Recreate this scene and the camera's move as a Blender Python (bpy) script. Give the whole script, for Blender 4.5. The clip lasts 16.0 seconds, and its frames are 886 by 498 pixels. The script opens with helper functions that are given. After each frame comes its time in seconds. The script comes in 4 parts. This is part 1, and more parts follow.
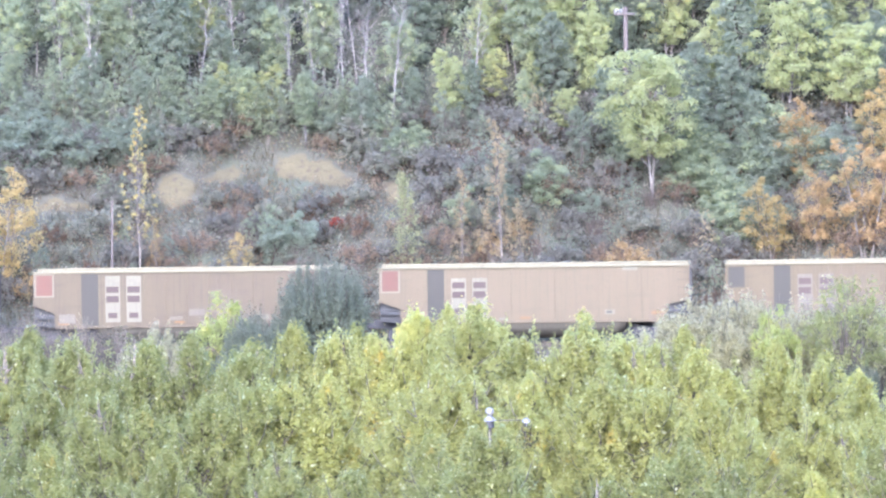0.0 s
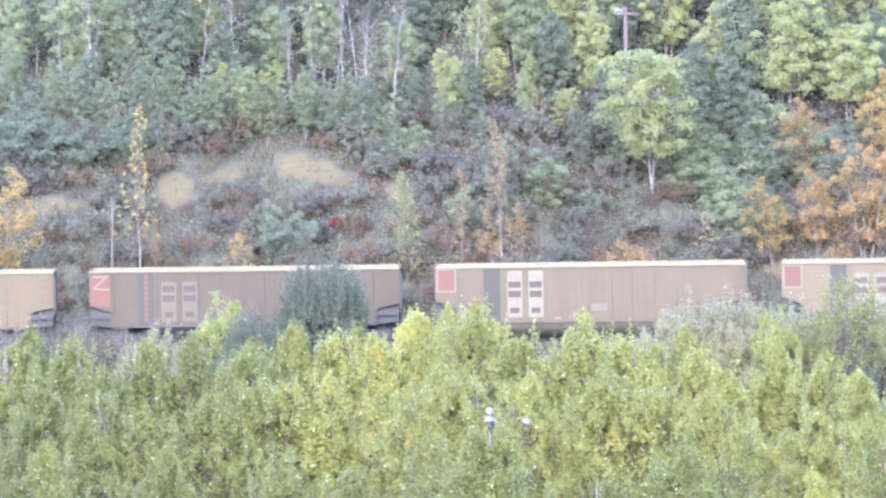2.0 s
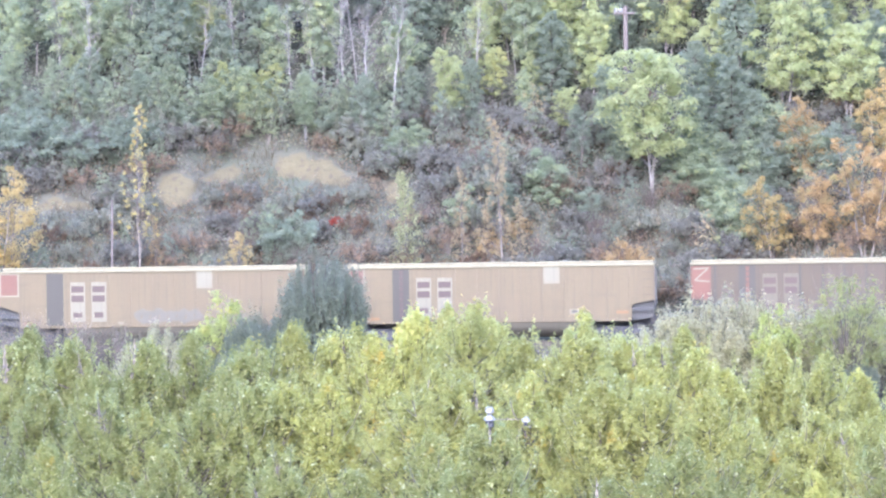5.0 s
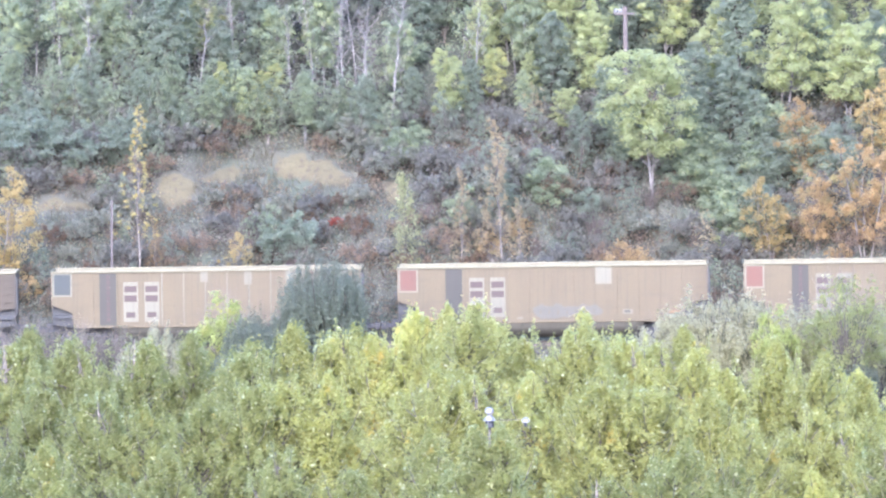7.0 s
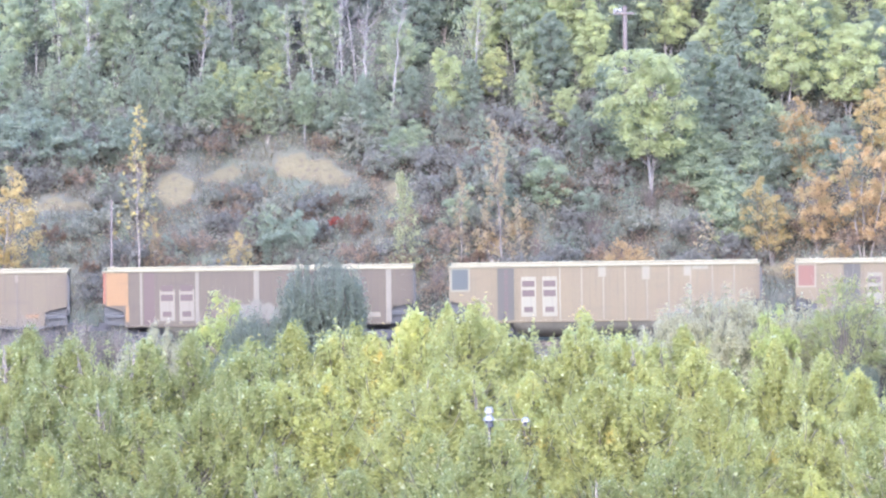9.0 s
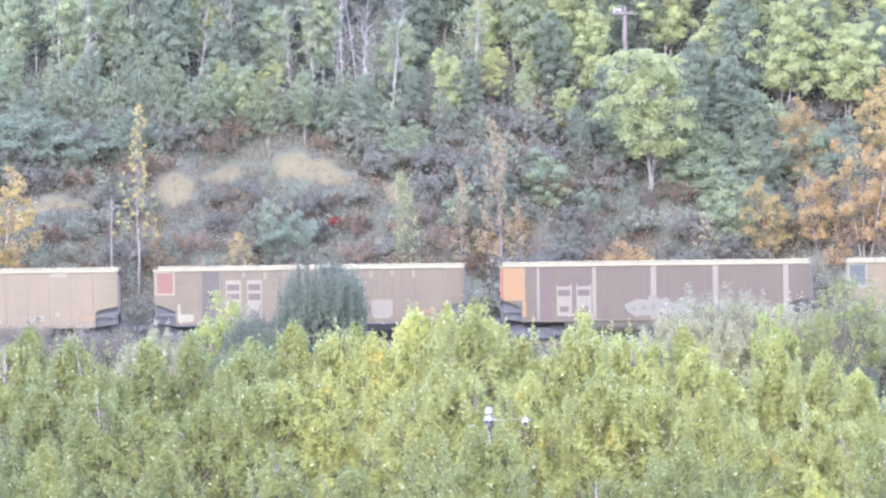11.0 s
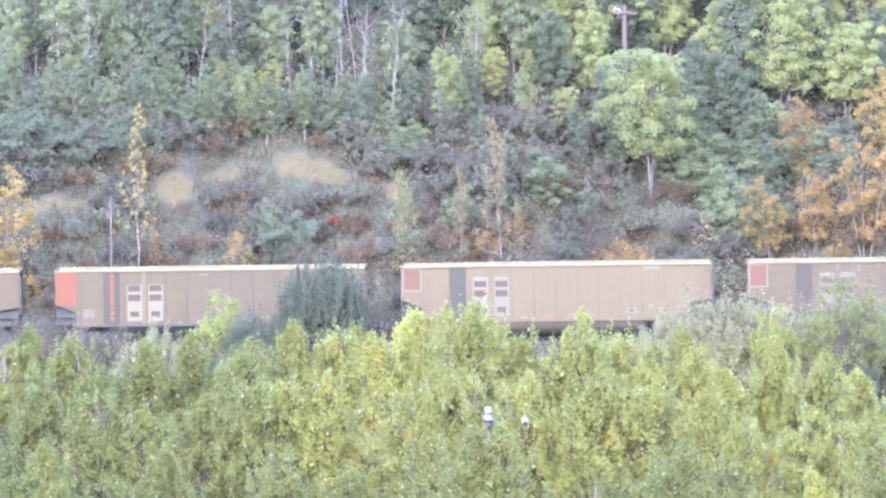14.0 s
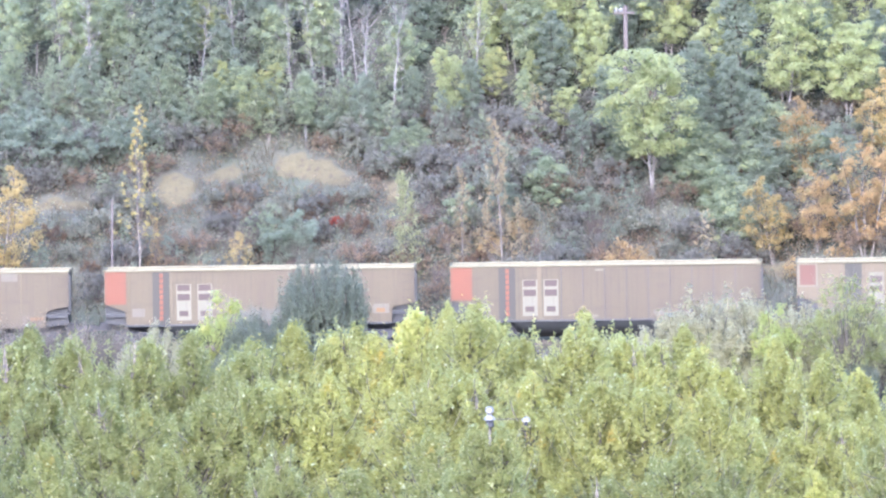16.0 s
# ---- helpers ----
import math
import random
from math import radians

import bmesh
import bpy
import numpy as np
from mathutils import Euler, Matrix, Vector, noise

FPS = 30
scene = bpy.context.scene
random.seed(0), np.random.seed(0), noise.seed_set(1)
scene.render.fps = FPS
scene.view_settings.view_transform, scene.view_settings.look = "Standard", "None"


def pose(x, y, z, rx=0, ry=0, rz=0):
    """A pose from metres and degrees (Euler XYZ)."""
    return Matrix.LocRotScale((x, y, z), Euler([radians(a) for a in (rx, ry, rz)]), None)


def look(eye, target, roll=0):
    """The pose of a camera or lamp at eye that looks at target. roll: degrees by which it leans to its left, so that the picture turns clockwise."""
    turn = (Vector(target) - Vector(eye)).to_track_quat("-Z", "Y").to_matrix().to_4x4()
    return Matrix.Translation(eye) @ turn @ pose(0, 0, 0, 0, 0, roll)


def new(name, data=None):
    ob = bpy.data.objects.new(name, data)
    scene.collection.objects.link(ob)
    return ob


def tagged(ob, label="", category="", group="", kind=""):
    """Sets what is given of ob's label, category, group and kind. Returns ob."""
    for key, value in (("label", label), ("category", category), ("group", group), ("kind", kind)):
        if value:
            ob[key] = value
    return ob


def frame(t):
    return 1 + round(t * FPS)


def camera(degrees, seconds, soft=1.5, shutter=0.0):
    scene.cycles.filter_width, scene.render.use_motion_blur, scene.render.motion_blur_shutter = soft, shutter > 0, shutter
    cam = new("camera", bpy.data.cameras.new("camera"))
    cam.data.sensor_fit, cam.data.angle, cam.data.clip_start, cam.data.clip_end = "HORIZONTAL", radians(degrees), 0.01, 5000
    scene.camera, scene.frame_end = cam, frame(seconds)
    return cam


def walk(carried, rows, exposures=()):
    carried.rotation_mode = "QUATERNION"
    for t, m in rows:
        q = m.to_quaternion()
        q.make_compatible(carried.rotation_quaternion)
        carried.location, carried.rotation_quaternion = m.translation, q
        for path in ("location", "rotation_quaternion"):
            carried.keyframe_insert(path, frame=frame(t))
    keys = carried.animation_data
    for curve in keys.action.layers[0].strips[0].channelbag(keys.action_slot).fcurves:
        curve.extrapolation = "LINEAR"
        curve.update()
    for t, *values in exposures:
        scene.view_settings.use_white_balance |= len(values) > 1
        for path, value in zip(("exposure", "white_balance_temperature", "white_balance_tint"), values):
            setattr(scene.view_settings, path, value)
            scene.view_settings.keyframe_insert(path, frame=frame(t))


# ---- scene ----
# ---- camera and its path ----
EYE = (14.0, -595.0, 34.0)
AIM = (0.0, -1.55, 4.41)
ROLL = -0.8
cam = camera(4.0, 16.0, soft=2.3)
# a tripod that sags and sways by a hundredth of a degree: seconds, metres right and up at the train's distance
SWAY = ((0.0, 0.0, 0.0), (2.0, 0.0, 0.0), (4.0, 0.0, -0.045), (7.0, 0.015, -0.015), (9.0, 0.03, -0.03), (12.5, 0.04, -0.03), (14.0, 0.05, -0.05), (16.0, 0.0, -0.05))
EXPOSURE, KELVIN, TINT = 2.52, 5030, 27
walk(cam, [(t, look(EYE, (AIM[0] + dx, AIM[1], AIM[2] + dz), ROLL)) for t, dx, dz in SWAY],
     exposures=[(0.0, EXPOSURE, KELVIN, TINT), (16.0, EXPOSURE, KELVIN, TINT)])

# ---- world and sun: bright hazy day ----
SUN_ELEVATION, SUN_AZIMUTH = radians(30), radians(188)
world = bpy.data.worlds.new("hazy_sky")
scene.world = world
world.use_nodes = True
wt = world.node_tree
sky = wt.nodes.new("ShaderNodeTexSky")
sky.sky_type, sky.sun_disc = "NISHITA", False
sky.sun_elevation, sky.sun_rotation = SUN_ELEVATION, SUN_AZIMUTH
sky.air_density, sky.dust_density, sky.ozone_density = 1.3, 3.0, 1.5
wt.nodes["Background"].inputs["Strength"].default_value = 0.15
wt.links.new(sky.outputs["Color"], wt.nodes["Background"].inputs["Color"])
sun = new("sun", bpy.data.lights.new("sun", "SUN"))
sun.data.energy, sun.data.angle, sun.data.color = 2.2, radians(90), (1.0, 0.97, 1.0)
sun.matrix_world = look((math.sin(SUN_AZIMUTH) * 50, math.cos(SUN_AZIMUTH) * 50, 50 * math.tan(SUN_ELEVATION)), (0, 0, 0))


# ---- materials ----
def node_material(name):
    m = bpy.data.materials.new(name)
    m.use_nodes = True
    return m, m.node_tree, m.node_tree.nodes["Principled BSDF"]


def add(tree, kind, **inputs):
    n = tree.nodes.new(kind)
    for key, value in inputs.items():
        n.inputs[key.replace("_", " ")].default_value = value
    return n


def mixed(tree, fac, a, b):
    """A colour mix; fac, a, b are sockets or values."""
    n = tree.nodes.new("ShaderNodeMix")
    n.data_type = "RGBA"
    for i, v in ((0, fac), (6, a), (7, b)):
        if isinstance(v, bpy.types.NodeSocket):
            tree.links.new(v, n.inputs[i])
        else:
            n.inputs[i].default_value = v if i == 0 else (*v, 1)
    return n.outputs[2]


def ramp(tree, source, low, high):
    n = tree.nodes.new("ShaderNodeMapRange")
    n.inputs["From Min"].default_value, n.inputs["From Max"].default_value = low, high
    tree.links.new(source, n.inputs["Value"])
    return n.outputs["Result"]


def noise_at(tree, scale, detail=3.0, stretch=(1, 1, 1)):
    co = tree.nodes.new("ShaderNodeTexCoord")
    mp = tree.nodes.new("ShaderNodeMapping")
    mp.inputs["Scale"].default_value = stretch
    tree.links.new(co.outputs["Object"], mp.inputs["Vector"])
    n = add(tree, "ShaderNodeTexNoise", Scale=scale, Detail=detail)
    tree.links.new(mp.outputs["Vector"], n.inputs["Vector"])
    return n.outputs["Fac"]


def bumped(tree, bsdf, source, strength, distance):
    b = add(tree, "ShaderNodeBump", Strength=strength, Distance=distance)
    tree.links.new(source, b.inputs["Height"])
    tree.links.new(b.outputs["Normal"], bsdf.inputs["Normal"])


def leaf_material(name, dark, light, turned, share, through_leaf=0.82, pale=0.0):
    """Foliage: every leaf its own tone, with patches and single leaves of the turned (autumn) colour."""
    m, t, bsdf = node_material(name)
    geo = t.nodes.new("ShaderNodeNewGeometry")
    info = t.nodes.new("ShaderNodeObjectInfo")
    one = mixed(t, geo.outputs["Random Per Island"], dark, light)
    patch = t.nodes.new("ShaderNodeMath")
    patch.operation = "MULTIPLY_ADD"
    t.links.new(noise_at(t, 1.1, 2), patch.inputs[0])
    patch.inputs[1].default_value = 1.0
    single = t.nodes.new("ShaderNodeMath")
    single.operation = "MULTIPLY"
    t.links.new(geo.outputs["Random Per Island"], single.inputs[0])
    single.inputs[1].default_value = 0.10
    t.links.new(single.outputs[0], patch.inputs[2])
    lean = t.nodes.new("ShaderNodeMath")
    lean.operation = "MULTIPLY_ADD"
    t.links.new(info.outputs["Random"], lean.inputs[0])
    lean.inputs[1].default_value = 0.12
    t.links.new(patch.outputs[0], lean.inputs[2])
    edge = 0.90 - 0.5 * share
    two = mixed(t, ramp(t, lean.outputs[0], edge - 0.05, edge + 0.08), one, turned)
    # pale: share of leaves given a glint colour, sunlit flecks put into paint
    if pale:
        two = mixed(t, ramp(t, geo.outputs["Random Per Island"], 1 - pale, 1.002 - pale), two, (0.74, 0.74, 0.46))
    hue = t.nodes.new("ShaderNodeHueSaturation")
    hue.inputs["Value"].default_value = 1
    val = t.nodes.new("ShaderNodeMapRange")
    val.inputs["To Min"].default_value, val.inputs["To Max"].default_value = 0.92, 1.1
    t.links.new(info.outputs["Random"], val.inputs["Value"])
    t.links.new(val.outputs["Result"], hue.inputs["Value"])
    t.links.new(two, hue.inputs["Color"])
    t.links.new(hue.outputs["Color"], bsdf.inputs["Base Color"])
    bsdf.inputs["Roughness"].default_value, bsdf.inputs["Specular IOR Level"].default_value = 0.8, 0.08
    glow = t.nodes.new("ShaderNodeBsdfTranslucent")
    t.links.new(hue.outputs["Color"], glow.inputs["Color"])
    mix = add(t, "ShaderNodeMixShader", Fac=through_leaf)
    t.links.new(bsdf.outputs[0], mix.inputs[1])
    t.links.new(glow.outputs[0], mix.inputs[2])
    t.links.new(mix.outputs[0], t.nodes["Material Output"].inputs["Surface"])
    return m


def rough_material(name, a, b, scale, rough=0.85, stretch=(1, 1, 1), bump=0.4, metal=0.0):
    """Two tones mottled at a coarse and a fine scale, with relief."""
    m, t, bsdf = node_material(name)
    coarse, fine = noise_at(t, scale, 3, stretch), noise_at(t, scale * 7, 4, stretch)
    one = mixed(t, ramp(t, coarse, 0.35, 0.65), a, b)
    two = mixed(t, ramp(t, fine, 0.4, 0.75), one, tuple(0.6 * x for x in a))
    t.links.new(two, bsdf.inputs["Base Color"])
    bsdf.inputs["Roughness"].default_value, bsdf.inputs["Metallic"].default_value = rough, metal
    if bump:
        bumped(t, bsdf, fine, bump, 0.02)
    return m


def paint_material(name, colour, dirt, amount, rough=0.55, metal=0.0):
    """Weathered paint or aluminium: streaks that run down and mottled dirt."""
    m, t, bsdf = node_material(name)
    info = t.nodes.new("ShaderNodeObjectInfo")
    streak = noise_at(t, 2.2, 4, (1, 1, 0.12))
    blot = noise_at(t, 0.7, 4)
    fine = noise_at(t, 14, 3, (1, 1, 0.5))
    one = mixed(t, ramp(t, streak, 0.42, 0.42 + 0.6 / (0.4 + amount)), colour, dirt)
    two = mixed(t, ramp(t, blot, 0.5, 0.5 + 0.5 / (0.4 + amount)), one, tuple(0.5 * (p + q) for p, q in zip(colour, dirt)))
    three = mixed(t, ramp(t, fine, 0.55, 1.1), two, tuple(0.7 * x for x in dirt))
    runs = noise_at(t, 7.0, 3, (1, 1, 0.05))
    three = mixed(t, ramp(t, runs, 0.52, 0.52 + 0.4 / (0.3 + amount)), three, tuple(0.62 * x for x in dirt))
    grime = noise_at(t, 1.6, 5, (0.5, 1, 1.6))
    three = mixed(t, ramp(t, grime, 0.54, 0.54 + 0.45 / (0.2 + amount)), three, tuple(0.72 * x for x in dirt))
    hue = t.nodes.new("ShaderNodeHueSaturation")
    val = t.nodes.new("ShaderNodeMapRange")
    val.inputs["To Min"].default_value, val.inputs["To Max"].default_value = 0.97, 1.12
    t.links.new(info.outputs["Random"], val.inputs["Value"])
    t.links.new(val.outputs["Result"], hue.inputs["Value"])
    t.links.new(three, hue.inputs["Color"])
    t.links.new(hue.outputs["Color"], bsdf.inputs["Base Color"])
    bsdf.inputs["Roughness"].default_value, bsdf.inputs["Metallic"].default_value = rough, metal
    return m


def ground_material():
    m, t, bsdf = node_material("hillside_soil")
    co = t.nodes.new("ShaderNodeTexCoord")

    def n(scale, detail=4):
        k = add(t, "ShaderNodeTexNoise", Scale=scale, Detail=detail)
        t.links.new(co.outputs["Object"], k.inputs["Vector"])
        return k.outputs["Fac"]
    grass = mixed(t, ramp(t, n(0.25), 0.4, 0.6), (0.046, 0.055, 0.032), (0.056, 0.053, 0.033))
    grass = mixed(t, ramp(t, n(2.5), 0.4, 0.7), grass, (0.054, 0.053, 0.036))
    sand = mixed(t, ramp(t, n(1.2), 0.35, 0.65), (0.080, 0.069, 0.033), (0.066, 0.056, 0.026))
    sand = mixed(t, ramp(t, n(4), 0.52, 0.66), sand, (0.044, 0.035, 0.020))
    att = t.nodes.new("ShaderNodeAttribute")
    att.attribute_name = "bare"
    edge = t.nodes.new("ShaderNodeMath")
    edge.operation = "ADD"
    t.links.new(att.outputs["Fac"], edge.inputs[0])
    t.links.new(ramp(t, n(1.6, 2), 0.34, 1.1), edge.inputs[1])
    t.links.new(mixed(t, ramp(t, edge.outputs[0], 0.76, 0.82), grass, sand), bsdf.inputs["Base Color"])
    bsdf.inputs["Roughness"].default_value = 0.95
    bumped(t, bsdf, n(3.0, 6), 0.8, 0.15)
    return m


SOIL = ground_material()
BALLAST = rough_material("ballast", (0.097, 0.092, 0.077), (0.128, 0.117, 0.098), 3.0, bump=1.0)
STEEL = rough_material("rail_steel", (0.150, 0.112, 0.090), (0.209, 0.165, 0.134), 2.0, rough=0.5, metal=0.5)
TIE_WOOD = rough_material("tie_wood", (0.067, 0.053, 0.041), (0.112, 0.090, 0.075), 2.0, stretch=(4, 1, 1))
POLE_WOOD = rough_material("pole_wood", (0.090, 0.075, 0.064), (0.116, 0.097, 0.082), 1.5, stretch=(4, 4, 0.4))
PALE_BARK = rough_material("pale_bark", (0.192, 0.178, 0.158), (0.148, 0.137, 0.120), 1.4, stretch=(1, 1, 0.6), bump=0.2)
GREY_BARK = rough_material("grey_bark", (0.113, 0.098, 0.076), (0.151, 0.134, 0.106), 2.0, stretch=(2, 2, 0.5))
DARK_BARK = rough_material("dark_bark", (0.090, 0.075, 0.057), (0.128, 0.106, 0.082), 2.0, stretch=(2, 2, 0.5))
PORCELAIN = paint_material("white_glaze", (0.139, 0.138, 0.122), (0.104, 0.102, 0.090), 0.4, rough=0.4)

LEAF_POPLAR = leaf_material("leaf_poplar", (0.416, 0.422, 0.167), (0.492, 0.498, 0.199), (0.652, 0.523, 0.160), 0.2, pale=0.03)
# darker copy of leaf_poplar: shade on left and front trees put into colour
LEAF_POPLAR_SHADED = leaf_material("leaf_poplar_shaded", (0.333, 0.351, 0.146), (0.399, 0.413, 0.177), (0.559, 0.458, 0.146), 0.18, pale=0.03)
LEAF_POPLAR_YELLOW = leaf_material("leaf_poplar_turning", (0.484, 0.499, 0.186), (0.578, 0.571, 0.221), (0.671, 0.558, 0.186), 0.25)
# next four: hill greens with bluish-grey air haze mixed into the colour
LEAF_HILL_HAZED = leaf_material("leaf_aspen_hazed", (0.341, 0.385, 0.259), (0.399, 0.441, 0.290), (0.493, 0.516, 0.283), 0.36)
LEAF_MID = leaf_material("leaf_aspen_fresh", (0.404, 0.424, 0.220), (0.465, 0.479, 0.242), (0.539, 0.517, 0.237), 0.3)
LEAF_BRIGHT = leaf_material("leaf_aspen_bright", (0.440, 0.471, 0.255), (0.509, 0.539, 0.293), (0.575, 0.563, 0.277), 0.25)
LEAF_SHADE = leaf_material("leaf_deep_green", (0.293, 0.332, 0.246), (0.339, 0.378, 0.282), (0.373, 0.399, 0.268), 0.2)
LEAF_NEEDLE = leaf_material("leaf_juniper", (0.242, 0.270, 0.197), (0.282, 0.308, 0.222), (0.308, 0.320, 0.219), 0.1)
LEAF_SILVER = leaf_material("leaf_silver", (0.460, 0.445, 0.281), (0.527, 0.509, 0.329), (0.512, 0.480, 0.288), 0.25)
LEAF_YELLOW = leaf_material("leaf_yellow", (0.485, 0.398, 0.189), (0.585, 0.484, 0.236), (0.522, 0.386, 0.179), 0.35)
LEAF_ORANGE = leaf_material("leaf_orange", (0.464, 0.348, 0.178), (0.553, 0.421, 0.221), (0.452, 0.410, 0.208), 0.35)
LEAF_BROWN = leaf_material("leaf_brown", (0.294, 0.228, 0.159), (0.369, 0.287, 0.198), (0.310, 0.287, 0.179), 0.3)
LEAF_RED = leaf_material("leaf_red", (0.213, 0.152, 0.103), (0.266, 0.190, 0.127), (0.213, 0.190, 0.118), 0.3)
LEAF_SCARLET = leaf_material("leaf_scarlet", (0.375, 0.110, 0.076), (0.449, 0.139, 0.092), (0.324, 0.151, 0.101), 0.25)
LEAF_PALE_YELLOW = leaf_material("leaf_pale_yellow", (0.560, 0.488, 0.211), (0.687, 0.598, 0.264), (0.612, 0.467, 0.175), 0.35)
LEAF_WEED = leaf_material("leaf_weed", (0.203, 0.179, 0.124), (0.249, 0.226, 0.157), (0.238, 0.249, 0.150), 0.35)
LEAF_LIME = leaf_material("leaf_lime", (0.401, 0.441, 0.180), (0.481, 0.513, 0.217), (0.540, 0.520, 0.189), 0.3)
LEAF_TAN = leaf_material("leaf_tan", (0.473, 0.389, 0.239), (0.573, 0.473, 0.294), (0.517, 0.486, 0.267), 0.35)
LEAF_BRUSH = leaf_material("leaf_brush", (0.293, 0.296, 0.224), (0.354, 0.357, 0.275), (0.383, 0.339, 0.245), 0.3)
LEAF_BRUSH_DARK = leaf_material("leaf_brush_dark", (0.259, 0.252, 0.208), (0.310, 0.301, 0.250), (0.337, 0.287, 0.224), 0.3)
LEAF_DUSTY_GREEN = leaf_material("leaf_dusty_green", (0.378, 0.397, 0.179), (0.439, 0.455, 0.205), (0.480, 0.455, 0.184), 0.25)
LEAF_STRAW = leaf_material("leaf_straw_green", (0.392, 0.409, 0.230), (0.477, 0.481, 0.276), (0.502, 0.458, 0.252), 0.3)
LEAF_SEED = leaf_material("leaf_seed", (0.546, 0.508, 0.478), (0.664, 0.624, 0.591), (0.427, 0.416, 0.328), 0.3)
GRASS = leaf_material("dry_grass_blade", (0.166, 0.150, 0.097), (0.232, 0.210, 0.139), (0.149, 0.172, 0.094), 0.3)

BODY = {
    "light": paint_material("aluminium_clean", (0.073, 0.056, 0.027), (0.059, 0.048, 0.021), 0.4, metal=0.1),
    "mid": paint_material("aluminium_dusty", (0.069, 0.053, 0.022), (0.053, 0.040, 0.017), 0.5, metal=0.1),
    "dusty": paint_material("aluminium_grimy", (0.052, 0.039, 0.015), (0.039, 0.027, 0.011), 0.7),
    "brown": paint_material("paint_oxide_brown", (0.033, 0.023, 0.007), (0.025, 0.017, 0.006), 0.8),
}
CHORD = paint_material("bare_aluminium_rim", (0.120, 0.110, 0.060), (0.089, 0.082, 0.046), 0.3, metal=0.1)
UNDER = {"pale": paint_material("tub_dusty", (0.081, 0.075, 0.054), (0.063, 0.058, 0.042), 0.5),
         "dark": paint_material("tub_black", (0.019, 0.021, 0.019), (0.024, 0.023, 0.021), 0.5)}
IRON = rough_material("black_iron", (0.028, 0.029, 0.031), (0.043, 0.042, 0.039), 3.0, rough=0.7)
PAINT = {
    "red": paint_material("panel_red", (0.069, 0.025, 0.010), (0.061, 0.025, 0.010), 0.4),
    "orange": paint_material("panel_orange", (0.097, 0.025, 0.004), (0.078, 0.025, 0.004), 0.4),
    "yellow": paint_material("panel_yellow", (0.107, 0.056, 0.010), (0.088, 0.050, 0.014), 0.4),
    "slate": paint_material("panel_slate", (0.016, 0.015, 0.007), (0.021, 0.020, 0.010), 0.4),
    "navy": paint_material("panel_navy", (0.013, 0.019, 0.015), (0.018, 0.023, 0.017), 0.4),
    "white": paint_material("panel_white", (0.102, 0.097, 0.059), (0.077, 0.071, 0.045), 0.4),
    "beige": paint_material("panel_beige", (0.081, 0.072, 0.046), (0.063, 0.056, 0.036), 0.4),
    "faded": paint_material("panel_faded", (0.058, 0.050, 0.027), (0.048, 0.041, 0.022), 0.5),
    "maroon": paint_material("panel_maroon", (0.028, 0.015, 0.009), (0.036, 0.020, 0.011), 0.4),
    "umber": paint_material("post_umber", (0.033, 0.027, 0.022), (0.042, 0.034, 0.026), 0.4),
    "grey": paint_material("panel_grey", (0.060, 0.057, 0.038), (0.049, 0.045, 0.029), 0.6),
}


# ---- mesh helpers ----
def box(bm, x0, x1, y0, y1, z0, z1, bevel=0.0):
    made = bmesh.ops.create_cube(bm, size=1.0)["verts"]
    for v in made:
        v.co = Vector((x0 + (v.co.x + 0.5) * (x1 - x0), y0 + (v.co.y + 0.5) * (y1 - y0), z0 + (v.co.z + 0.5) * (z1 - z0)))
    if bevel:
        edges = list({e for v in made for e in v.link_edges})
        bmesh.ops.bevel(bm, geom=edges, offset=bevel, segments=2, affect="EDGES", profile=0.5)


def prism(bm, outline, y0, y1):
    """A plate with the outline (x, z), from y0 to y1."""
    front = [bm.verts.new((x, y0, z)) for x, z in outline]
    back = [bm.verts.new((x, y1, z)) for x, z in outline]
    bm.faces.new(front)
    bm.faces.new(back[::-1])
    for i in range(len(front)):
        j = (i + 1) % len(front)
        bm.faces.new((front[j], front[i], back[i], back[j]))
    bmesh.ops.recalc_face_normals(bm, faces=bm.faces)


def rod(bm, a, b, ra, rb=None, sides=12):
    """A round bar from a to b."""
    a, b = Vector(a), Vector(b)
    made = bmesh.ops.create_cone(bm, cap_ends=True, segments=sides, radius1=ra, radius2=ra if rb is None else rb, depth=(b - a).length)["verts"]
    m = Matrix.Translation((a + b) / 2) @ (b - a).to_track_quat("Z", "Y").to_matrix().to_4x4()
    bmesh.ops.transform(bm, matrix=m, verts=made)


SHARED = {}


def part(name, builder, material, parent, label="", at=None, key=None):
    """Links one mesh object under parent. builder fills a bmesh; alike parts with one key share their mesh."""
    key = (key or name, material.name)
    if key not in SHARED:
        bm = bmesh.new()
        builder(bm)
        mesh = bpy.data.meshes.new(name)
        bm.to_mesh(mesh)
        bm.free()
        mesh.materials.append(material)
        SHARED[key] = mesh
    ob = new(name, SHARED[key])
    ob.parent = parent
    if at:
        ob.location = at
    if label:
        ob["label"] = label
    return ob


